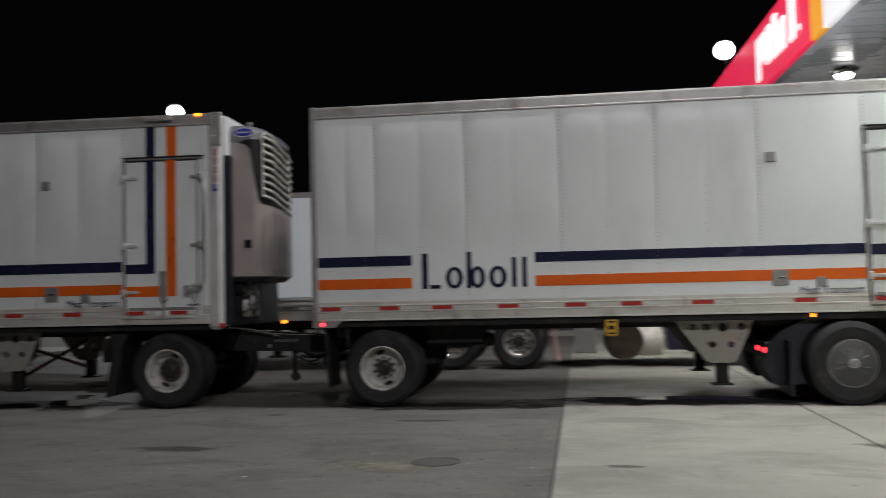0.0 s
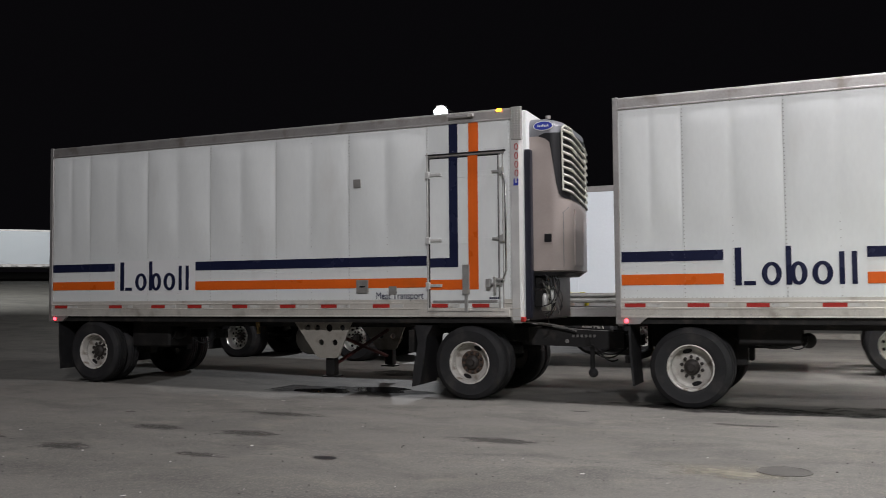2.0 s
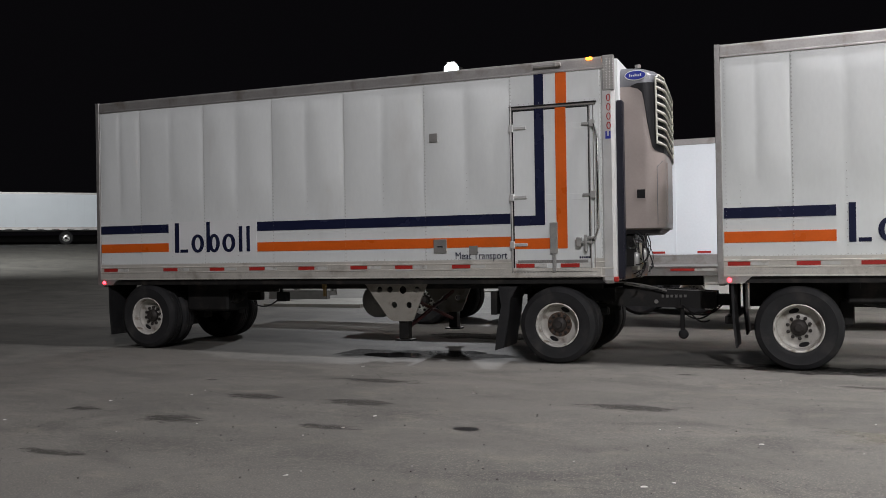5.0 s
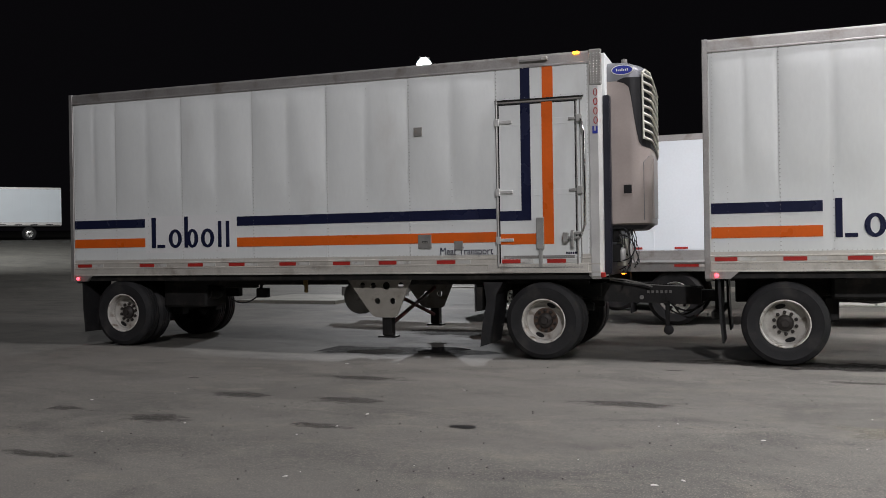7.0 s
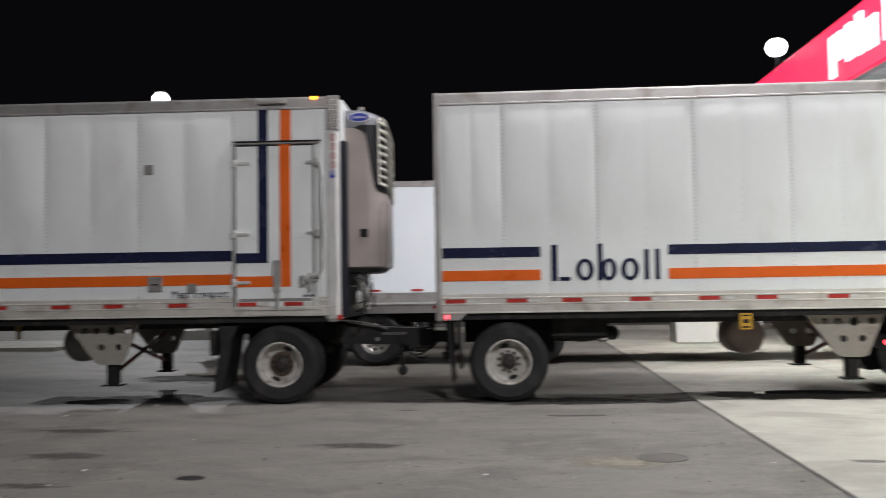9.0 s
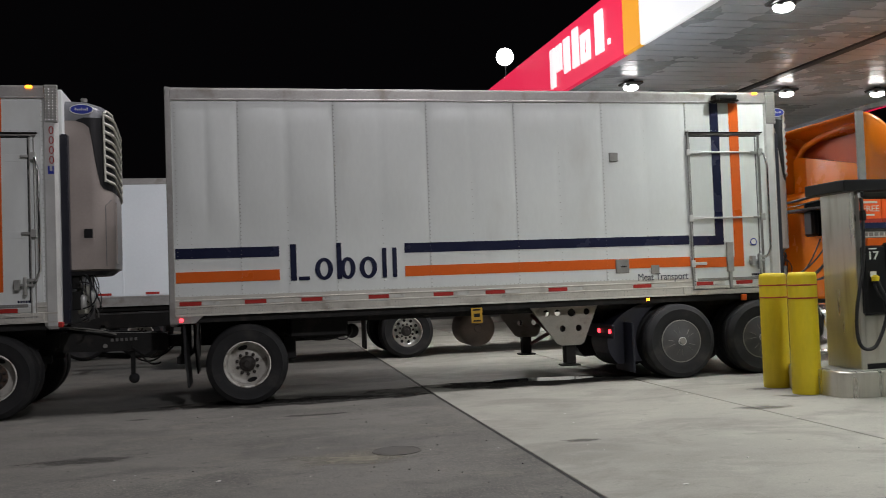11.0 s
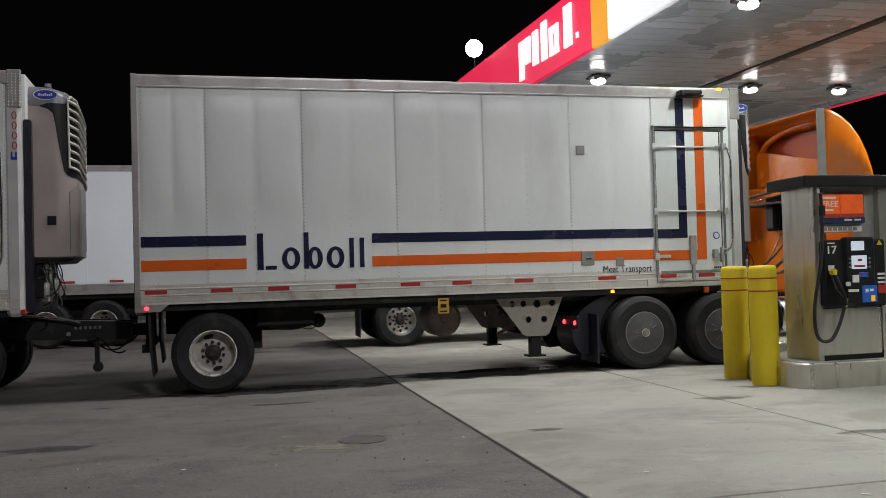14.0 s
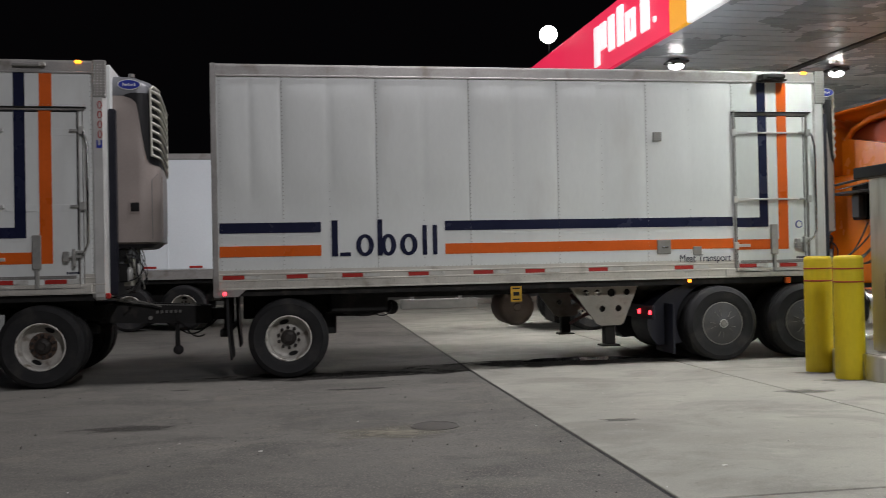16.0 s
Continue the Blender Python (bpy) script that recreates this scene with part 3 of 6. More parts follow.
def spots(name, count, x0, x1, y0, y1, small, large, material, seed, z, label):
    """Many small drips, thickest in the middle of their lane, joined in one sheet."""
    rnd = random.Random(seed)
    bm = bmesh.new()
    for _ in range(count):
        cx, cy = rnd.uniform(x0, x1), (y0 + y1) / 2 + (y1 - y0) * 0.5 * rnd.uniform(-1, 1) * rnd.random() ** 0.5
        r, n, ph = small + (large - small) * rnd.random() ** 3, 11, rnd.uniform(0, 6)
        bm.faces.new([bm.verts.new((cx + 1.5 * r * (1 + 0.3 * math.sin(2 * a + ph) + 0.2 * math.sin(3 * a - ph)) * math.cos(a), cy + r * (1 + 0.3 * math.sin(3 * a + ph)) * math.sin(a), dip(cy + r * math.sin(a)))) for a in [6.283 * k / n for k in range(n)]])
    return tagged(part(name, bm, material, None, "", (0, 0, z)), label, "stain", kind="stuff")


DRIP = mat("soaked_oil_drip", (0.07, 0.067, 0.061), 0.7, spread=0.3, scale=8, fine=60, spec=0.25)
DRIPC = mat("oil_drip_on_concrete", (0.19, 0.183, 0.162), 0.7, spread=0.2, scale=8, fine=60, spec=0.25)
spots("oil_drips", 110, -11.0, -1.5, 7.4, 9.8, 0.004, 0.026, DRIP, 61, 0.0042, "line of small dark oil drips soaked into the asphalt")
spots("oil_drips", 30, 0.8, 6.0, 6.4, 8.6, 0.005, 0.022, DRIPC, 63, 0.0185, "small grey oil drips on the pale concrete")
blot("oil_pool", -4.70, 7.2, 0.11, 0.085, BLACK, 71, 0.0052, "small black oil pool on the asphalt", "stain", rough=0.1)
mh = part("manhole_cover", lathe([(0.222, 0.0), (0.222, 0.005), (0.206, 0.006), (0.204, 0.003), (0.18, 0.002), (0.17, 0.004), (0.0005, 0.004)], 36, "z"), IRON, None, "", (-0.79, 8.06, 0.002 + dip(8.06)), turn=(tilt(8.06), 0, 0))
tagged(mh, "round cast-iron manhole cover set in the asphalt", "manhole cover")
blot("dust_patch", -1.22, 7.92, 0.85, 0.6, DUST, 41, 0.0026, "pale dusty ring round the manhole", "dust")


def scatter():
    rnd = random.Random(4)
    bm = bmesh.new()
    for _ in range(420):
        x, y = rnd.uniform(-10, 0.1), 4.0 + 7.4 * rnd.random() ** 1.5
        s = rnd.uniform(0.002, 0.0075)
        r = bmesh.ops.create_cube(bm, size=s * 1.6)
        bmesh.ops.rotate(bm, verts=r["verts"], matrix=Euler((rnd.random() * 3, rnd.random() * 3, rnd.random() * 3)).to_matrix())
        bmesh.ops.translate(bm, verts=r["verts"], vec=(x, y, s * 0.4 + dip(y)))
    tagged(part("grit", bm, STONE), "scattered dark grit and small stones on the asphalt", "grit", kind="stuff")
    for _ in range(60):
        x, y = rnd.uniform(-10, 4.0), rnd.uniform(4.6, 11.2)
        a, n = 0.006 + 0.034 * rnd.random() ** 2, rnd.randint(5, 7)
        z = (0.016 if x > 0.2 else 0.002) + dip(y)
        out = [(a * rnd.uniform(0.55, 1.1) * math.cos(6.283 * k / n), 0.6 * a * rnd.uniform(0.55, 1.1) * math.sin(6.283 * k / n)) for k in range(n)]
        ob = part("litter_scrap", prism(out, 0, 0.004, axis="z"), LITTER, None, "", (x, y, z), turn=(rnd.uniform(-5, 5), rnd.uniform(-5, 5), rnd.uniform(0, 180)))
        tagged(ob, "flattened pale scrap of litter on the paving", "litter", "litter scraps")


scatter()

# ---------------------------------------------------------------- semi-trailers
LEN, WID, TOP, BOT = 8.62, 2.59, 4.11, 1.15
SEAMS = [0.02, 0.83, 2.08, 3.35, 4.60, 5.90, 7.20]


def soft(a, b, v):
    u = min(max((v - a) / (b - a), 0.0), 1.0)
    return u * u * (3 - 2 * u)


def wall_panel(x0, x1, z0, z1, seed):
    """A thin side sheet, pillowed between its posts above the striped band."""
    rnd = random.Random(seed)
    nx, nz = 24, 16
    bm = bmesh.new()
    vs = []
    f1, f2, high, half = rnd.uniform(0, 6), rnd.uniform(0, 6), rnd.uniform(0.015, 0.026), rnd.uniform(0.45, 0.85)
    for j in range(nz + 1):
        row = []
        for i in range(nx + 1):
            u, v = i / nx, j / nz
            pillow = (1 - half) * math.sin(math.pi * u) ** 0.5 + half * abs(math.sin(2 * math.pi * u)) ** 0.55 if 0 < i < nx else 0.0
            keep = soft(0.26, 0.5, v) * (1 - soft(0.92, 1.0, v))
            d = keep * (high * pillow + 0.005 * math.sin(7 * v + f1) * math.sin(math.pi * u) + 0.0025 * math.sin(13 * u + f2 + 5 * v) * math.sin(math.pi * u))
            row.append(bm.verts.new((x0 + (x1 - x0) * u, -0.004 - d, z0 + (z1 - z0) * v)))
        vs.append(row)
    for a, b in zip(vs, vs[1:]):
        for i in range(nx):
            bm.faces.new((a[i], a[i + 1], b[i + 1], b[i]))
    r = bmesh.ops.extrude_face_region(bm, geom=bm.faces[:])
    for v in r["geom"]:
        if isinstance(v, bmesh.types.BMVert):
            v.co.y = 0.004
    bmesh.ops.recalc_face_normals(bm, faces=bm.faces)
    return bm


def rivets(rows):
    """Joined domed rivet heads, each a low pyramid: rows of start, end and pitch in x and z."""
    verts, faces = [], []
    for x0, z0, x1, z1, pitch, y, r in rows:
        n = max(int(math.hypot(x1 - x0, z1 - z0) / pitch), 1)
        for k in range(n + 1):
            x, z, b = x0 + (x1 - x0) * k / n, z0 + (z1 - z0) * k / n, len(verts)
            verts += [(x - r, y, z), (x, y, z - r), (x + r, y, z), (x, y, z + r), (x, y - r * 0.7, z)]
            faces += [(b, b + 1, b + 4), (b + 1, b + 2, b + 4), (b + 2, b + 3, b + 4), (b + 3, b, b + 4)]
    me = bpy.data.meshes.new("rivets")
    me.from_pydata(verts, [], faces)
    return me


def reefer_unit(parent, x, d=0.56):
    """The cooling unit on a trailer's nose: rounded shell, dark grille with pale louvres, grey cap with a blue badge."""
    y0, cut, R = 0.24, d - 0.56, 0.26

    def outline(k=0.0, dx=0.0):
        pts = [(x, y0 - k)]
        for a in range(0, 91, 10):
            pts.append((x + dx + d - R + (R + k) * math.sin(radians(a)), y0 + R - (R + k) * math.cos(radians(a))))
        for u, w in ((0.0, 0.9), (0.012, 1.3), (0.05, 1.56), (0.11, 1.8), (0.19, 2.0), (0.28, 2.12), (0.37, 2.22)):
            pts.append((x + dx + d + k - u * d / 0.56, y0 - 0.24 + w))
        return pts + [(x, 2.24 + k)]

    def stack(levels):
        bm = bmesh.new()
        rings = [[bm.verts.new((a, b, z)) for a, b in outline(k, dx)] for z, k, dx in levels]
        n = len(rings[0])
        for p, q in zip(rings, rings[1:]):
            for i in range(n):
                bm.faces.new((p[i], p[(i + 1) % n], q[(i + 1) % n], q[i]))
        bm.faces.new(rings[0][::-1])
        bm.faces.new(rings[-1])
        bmesh.ops.recalc_face_normals(bm, faces=bm.faces)
        return bm

    unit = part("cooling_unit", stack([(1.77, -0.05, -0.03), (1.80, 0, 0), (2.85, 0.0, 0.0), (3.72, 0.0, -0.02)]), REEFER, parent, "taupe rounded refrigeration unit", smooth=True)
    unit.data.set_sharp_from_angle(angle=radians(35))
    part("unit_base", stack([(1.725, -0.07, -0.05), (1.775, -0.03, -0.02)]), CABDARK, unit, "dark base tray")
    part("unit_cap", stack([(3.72, 0.004, -0.02), (3.86, 0.004, -0.04), (3.93, -0.02, -0.10), (3.975, -0.07, -0.18), (3.99, -0.12, -0.26 + cut)]), REEFGREY, unit, "dark grey top cap", smooth=True).data.set_sharp_from_angle(angle=radians(35))
    # black grille surround: a swoosh on the side that wraps the corner and the face
    c0 = x + d - R
    edge = [(c0 - 0.15 + cut * 0.3, y0, 3.715), (c0 - 0.06, y0, 3.685), (c0, y0, 3.63)]
    for a, zb in ((5, 3.52), (12, 3.28), (20, 3.04), (27, 2.89), (35, 2.84), (50, 2.82), (70, 2.81), (90, 2.80)):
        edge.append((c0 + R * math.sin(radians(a)), y0 + R - R * math.cos(radians(a)), zb))
    edge += [(x + d, y0 + 0.66, 2.80), (x + d - 0.012, y0 + 1.06, 2.80), (x + d - 0.05, y0 + 1.32, 2.80)]
    bm = bmesh.new()
    lo, hi = [], []
    for k, (a, b, zb) in enumerate(edge):
        ox, oy = (0.0, -0.008) if k < 3 else (0.008 * (a - c0) / R, -0.008 * (y0 + R - b) / R if b < y0 + R else 0.0)
        lo.append(bm.verts.new((a + ox, b + oy, zb)))
        hi.append(bm.verts.new((a + ox - 0.012, b + oy, 3.76 if k else 3.725)))
    for i in range(len(edge) - 1):
        bm.faces.new((lo[i], lo[i + 1], hi[i + 1], hi[i]))
    r_ = bmesh.ops.extrude_face_region(bm, geom=bm.faces[:])
    for v in r_["geom"]:
        if isinstance(v, bmesh.types.BMVert):
            v.co.x -= 0.02
            v.co.y += 0.02
    bmesh.ops.recalc_face_normals(bm, faces=bm.faces)
    part("grille", bm, BLACK, unit, "black surround sweeping round the corner")
    lp = outline(0.020, -0.008)[5:14]
    for k in range(9):
        z = 3.80 - k * 0.106
        bm = bmesh.new()
        rings = []
        for a, b in lp:
            drop = 0.16 * (b - lp[0][1]) ** 0.7
            rings.append([bm.verts.new((a + ex_, b - 0.5 * ex_, z + ez - drop)) for ex_, ez in ((-0.02, 0.024), (0.008, 0.018), (0.020, -0.002), (0.012, -0.018), (-0.02, -0.014))])
        for p, q in zip(rings, rings[1:]):
            for i in range(5):
                bm.faces.new((p[i], p[(i + 1) % 5], q[(i + 1) % 5], q[i]))
        bm.faces.new(rings[0])
        bm.faces.new(rings[-1])
        bmesh.ops.recalc_face_normals(bm, faces=bm.faces)
        part("louvre", bm, LOUVRE, unit, smooth=True)
    for i, lean in ((0, 0.0), (-2, 0.16)):
        part("louvre_post", tube([(lp[i][0] + 0.004, lp[i][1], 2.93 - lean), (lp[i][0] - 0.006, lp[i][1], 3.83 - lean)], 0.014), LOUVRE, unit, "pale upright of the louvres")
    part("louvre_arch", tube([(lp[0][0], lp[0][1], 3.82), (lp[1][0] - 0.01, lp[1][1], 3.86), (lp[4][0] - 0.02, lp[4][1], 3.83), (lp[6][0] - 0.01, lp[6][1] - 0.2, 3.72)], 0.016), LOUVRE, unit, "pale rim over the louvres")
    part("panel_seam", tube([(c0 + (R + 0.001) * math.sin(radians(40)), y0 + R - (R + 0.001) * math.cos(radians(40)), z) for z in (1.84, 2.3, 2.62)] + [(c0 + (R + 0.001) * math.sin(radians(62)), y0 + R - (R + 0.001) * math.cos(radians(62)), 2.70)], 0.005, 6), REEFGREY, unit, "dark seam of the front panel")
    n = 28
    for k, (rx, rz, m, dy) in enumerate(((0.145, 0.068, CREAM, 0.0), (0.134, 0.058, BLUE, 0.003))):
        part("badge" if k else "badge_rim", prism([(x + 0.21 + cut * 0.4 + rx * math.cos(2 * math.pi * i / n), 3.865 + rz * math.sin(2 * math.pi * i / n)) for i in range(n)], y0 - 0.012 - dy, y0 - 0.002), m, unit, "oval blue badge" if k else "white badge rim")
    part("badge_stroke", boxes(*[(x + 0.13 + cut * 0.4 + i * 0.024, x + 0.143 + cut * 0.4 + i * 0.024, y0 - 0.018, y0 - 0.014, 3.85, 3.872 + 0.012 * (i % 3 == 0)) for i in range(7)]), CREAM, unit, "pale strokes on the badge")
    part("hatch_surround", box(x + 0.175 + cut, x + 0.345 + cut, y0 - 0.008, y0 + 0.02, 2.165, 2.355, 0.02, 2), REEFER, unit)
    part("hatch", box(x + 0.195 + cut, x + 0.325 + cut, y0 - 0.014, y0 + 0.02, 2.19, 2.33, 0.012, 2), BLACK, unit, "small black inspection window")
    part("front_panel", box(x + d - 0.02, x + d + 0.016, y0 + 0.30, y0 + 0.86, 1.86, 2.70, 0.015, 2), REEFER, unit, "inset taupe front panel")
    part("fuel_cap", lathe([(0.04, 0.0), (0.04, 0.05), (0.0005, 0.055)], 14, "z"), GREYP, unit, "", (x + 0.2, y0 + 0.3, 4.015))
    # hoses and fittings below
    rnd = random.Random(6)
    for k in range(11):
        a = Vector((x + rnd.uniform(0.06, 0.30), y0 + rnd.uniform(0.0, 0.5), 1.74))
        b = Vector((x + rnd.uniform(0.02, 0.34), y0 + rnd.uniform(0.0, 0.6), rnd.uniform(1.12, 1.30)))
        bow, wave, ph = rnd.uniform(-0.06, 0.16), rnd.uniform(0.01, 0.035), rnd.uniform(0, 6)
        pts = []
        for q in range(25):
            u = q / 24
            p = a.lerp(b, u * u * (3 - 2 * u))
            pts.append((p.x + bow * math.sin(math.pi * u) + wave * math.sin(9 * u + ph) * math.sin(math.pi * u), p.y + wave * math.cos(8 * u + ph), p.z))
        part("air_line", tube(pts, rnd.uniform(0.005, 0.010), 6), GREYP if k % 5 == 2 else HOSE, parent, "air hose", smooth=True)
    part("hose_loop", tube([(x + 0.16 + 0.17 * math.sin(w), y0 + 0.06, 1.47 + 0.17 * math.cos(w)) for w in [-0.4 + 0.22 * q for q in range(17)]], 0.009, 6), HOSE, parent, "looped black hose", smooth=True)
    part("valve_panel", boxes((x + 0.06, x + 0.20, y0 + 0.30, y0 + 0.62, 1.22, 1.60), (x + 0.10, x + 0.24, y0 + 0.24, y0 + 0.32, 1.34, 1.46), bevel=0.015), LOUVRE, parent, "pale valve panel under the unit")
    for k, r in enumerate((0.045, 0.035)):
        part("filter_bowl", lathe([(0.0005, 0.0), (r, 0.01), (r, 0.16), (r * 0.6, 0.19), (0.0005, 0.2)], 14, "z"), POSTM, parent, "pale filter bowl", (x + 0.16 + 0.11 * k, y0 + 0.14, 1.28 + 0.05 * k), smooth=True)
    part("gladhand_box", boxes((x + 0.02, x + 0.14, y0 + 0.1, y0 + 0.4, 1.28, 1.52), (x + 0.03, x + 0.12, y0 + 0.12, y0 + 0.36, 1.55, 1.72), bevel=0.01), DARKM, parent, "dark fittings for air hoses")


def semi_trailer(m, which):
    t = thing("semi_trailer", m, "white riveted refrigerated semi-trailer with navy and orange stripes" if which == "b" else "white refrigerated semi-trailer on a dolly, striped navy and orange", "trailer", "pair of refrigerated trailers")
    part("body", boxes((0.0, LEN, 0.004, WID, BOT + 0.02, TOP - 0.015)), WHITE, t)
    for i, (x0, x1) in enumerate(zip(SEAMS, SEAMS[1:])):
        part("side_panel", wall_panel(x0 + 0.0015, x1 - 0.0015, 1.395, 3.955, 10 + i + (50 if which == "a" else 0)), WHITE, t, smooth=True).data.set_sharp_from_angle(angle=radians(40))
    part("side_panel", box(7.203, 8.46, -0.008, 0.004, 1.395, 3.955, 0.002), WHITE, t)
    # rails and posts
    part("roof_rail", run_x([(0.03, 3.95), (-0.024, 3.95), (-0.024, 3.968), (-0.017, 3.974), (-0.017, 4.085), (-0.010, 4.105), (0.01, 4.118), (0.06, 4.118), (0.06, 4.06), (0.03, 4.05)], 0.0, LEN), ALU, t, "dull aluminium top rail")
    part("far_roof_rail", box(0, LEN, WID - 0.02, WID + 0.015, 3.955, 4.115, 0.004), ALU, t)
    part("bottom_rail", run_x([(0.03, BOT - 0.004), (-0.022, BOT - 0.004), (-0.022, BOT + 0.012), (-0.014, BOT + 0.016), (-0.014, 1.252), (-0.024, 1.257), (-0.024, 1.273), (-0.010, 1.278), (-0.010, 1.336), (-0.020, 1.340), (-0.020, 1.354), (-0.012, 1.358), (-0.012, 1.40), (0.03, 1.40)], 0.0, LEN), RAIL, t, "dull aluminium bottom rail with ridges")
    part("far_bottom_rail", box(0, LEN, WID - 0.02, WID + 0.015, BOT, 1.40, 0.004), ALU, t)
    part("rear_post", boxes((-0.075, 0.0, -0.02, 0.12, 1.06, TOP + 0.012), bevel=0.008), ALU, t, "grey rear corner post")
    part("far_rear_post", boxes((-0.075, 0.0, WID - 0.12, WID + 0.02, 1.06, TOP + 0.012), bevel=0.008), ALU, t)
    for y0, y1 in ((0.13, WID / 2 - 0.004), (WID / 2 + 0.004, WID - 0.13)):
        part("rear_door", box(-0.055, 0.0, y0, y1, 1.2, TOP - 0.1, 0.006), WHITE, t, "white rear door leaf")
    part("rear_sill", box(-0.075, 0.0, 0.12, WID - 0.12, 1.02, 1.195, 0.006), ALU, t)
    part("front_post", boxes((8.46, 8.66, -0.022, 0.10, 1.06, TOP + 0.005), bevel=0.045), POSTM, t, "rounded pale front corner post")
    part("far_front_post", boxes((8.46, 8.66, WID - 0.10, WID + 0.02, 1.06, TOP + 0.005), bevel=0.045), ALU2, t)
    part("nose", box(LEN, 8.70, 0.10, WID - 0.10, 1.1, TOP - 0.02, 0.01), WHITE, t, "white front wall")
    part("nose_guard", box(8.70, 8.715, 0.15, WID - 0.15, 1.10, 1.74, 0.004), CABDARK, t, "dark lower nose plate")
    part("nose_strip", box(8.665, 8.755, 0.07, 0.21, 1.12, 3.52, 0.012, 2), mat("navy_bumper_" + which, (0.012, 0.013, 0.022), 0.4, spread=0.2), t, "dark rubber bumper strip")
    part("corner_plate", boxes((8.50, 8.672, -0.030, 0.0, 3.64, 4.125), bevel=0.02), GREYP, t, "treaded metal corner plate")
    part("tread_studs", box(0, 0.001, 0, 0.001, 0, 0.001), ZINC, t, "raised studs of the tread plate").data = rivets([(8.52, 3.68 + 0.035 * k, 8.65, 3.68 + 0.035 * k, 0.033, -0.030, 0.010) for k in range(12)])
    t.children[-1].data.materials.append(ZINC)
    t.children[-1]["kind"] = "stuff"
    part("floor_frame", boxes((0.1, LEN - 0.1, 0.03, WID - 0.03, 1.06, BOT + 0.018)), DARKM, t, "dark cross-member floor")
    # rivets along the seams
    rows = []
    for i, x in enumerate(SEAMS[1:]):
        rows.append((x + 0.014, 1.42, x + 0.014, 3.94, 0.05, -0.0085, 0.010))
    for a, b in zip(SEAMS[1:], SEAMS[2:]):
        rows.append(((a + b) / 2, 1.42, (a + b) / 2, 3.94, 0.10, -0.0065, 0.0085))
    rows += [(0.045, 1.42, 0.045, 3.94, 0.05, -0.010, 0.007), (0.22, 1.42, 0.22, 3.94, 0.08, -0.010, 0.007), (0.05, 1.41, 8.4, 1.41, 0.055, -0.012, 0.007), (0.05, 3.942, 8.4, 3.942, 0.10, -0.012, 0.006),
             (5.92, 3.55, 8.4, 3.55, 0.07, -0.012, 0.006), (8.475, 1.3, 8.475, 3.9, 0.06, -0.024, 0.008)]
    for z in (1.235, 1.188):
        rows += [(x, z, x + 0.05, z, 0.05, -0.016, 0.009) for x in [0.1 + 0.05 * k for k in range(10)] + [0.75 + 0.30 * k for k in range(26)]]
    rows += [(7.09, 1.18 + 0.035 * k, 8.43, 1.18 + 0.035 * k, 0.045, -0.030, 0.008) for k in range(3)] + [(7.27, z, 8.33, z, 0.03, -0.022, 0.007) for z in (1.345, 1.365)]
    rv = hung("rivets", rivets(rows), t, "rows of small rivet heads")
    rv.data.materials.append(RIVET)
    tagged(rv, kind="stuff")
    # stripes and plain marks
    d0, d1 = -0.0125, -0.004
    dd0, dd1 = -0.0165, -0.008
    e1, e2, up, sh = (1.33, 3.0, 0.0, 0.0) if which == "b" else (1.385, 3.07, 0.025, -0.045)
    nav = [(0.015, e1, 1.885 + up, 2.02 + up), (e2, 7.19, 1.885 + up * 0.5, 2.015 + up)]
    org = [(0.015, e1, 1.575 + up, 1.715 + up), (e2, 7.19, 1.565 + up * 0.5, 1.705 + up * 0.5)]
    for x0, x1, z0, z1 in nav:
        part("navy_stripe", boxes((x0, x1, d0, d1, z0, z1)), NAVY, t, "navy vinyl stripe")
    for x0, x1, z0, z1 in org:
        part("orange_stripe", boxes((x0, x1, d0, d1, z0, z1)), ORANGE, t, "orange vinyl stripe")
    if which == "a":
        part("mark_backing", box(1.40, 3.055, -0.0066, 0.0, 1.50, 2.08), mat("vinyl_white_" + which, (0.72, 0.73, 0.72), 0.36, spread=0.04, scale=2), t, "clean white vinyl behind the mark")
    bm = bmesh.new()
    for r in ((1.47, 1.55, 1.56, 2.04), (1.575, 1.72, 1.56, 1.61), (2.08, 2.145, 1.56, 2.045), (2.69, 2.75, 1.56, 1.96), (2.83, 2.89, 1.56, 1.96)):
        add_box(bm, r[0], r[1], d0 - 0.003, -0.0085, r[2], r[3], 0.0)
    for x0, x1 in ((1.79, 2.03), (2.12, 2.33), (2.38, 2.62)):
        ring_shape(bm, x0, x1, 1.555, 1.85, 0.066, d0 - 0.0035, -0.0085)
    part("fleet_mark", bm, NAVY, t, "large navy mark of bars and rings", (0.0 if which == "b" else 0.045, 0, 0.0 if which == "b" else 0.02))
    writing("lettering", "Meat Transport", 0.145, NAVY, t, (6.37, -0.020, 1.412 if which == "a" else 1.385), "small navy lettering", width=0.77, bold=0.0)
    # reflective tape
    for x0 in ((0.05, 0.87, 1.60, 2.49, 3.38, 4.11, 5.02, 6.29) if which == "b" else (0.07, 1.28, 2.18, 2.92, 3.80, 4.69, 5.42, 6.31)):
        part("red_tape", box(x0, x0 + 0.275, -0.0185, -0.010, 1.282, 1.332), REDT, t, "red reflective tape")
        part("white_tape", box(x0 + 0.285, x0 + 0.50, -0.0183, -0.010, 1.284, 1.330), WHT, t, "worn white reflective tape")
    # plates
    part("vent_plate", box(6.0, 6.125, -0.046, 0.0, 3.10, 3.225, 0.004), GREYP, t, "small grey vent plate")
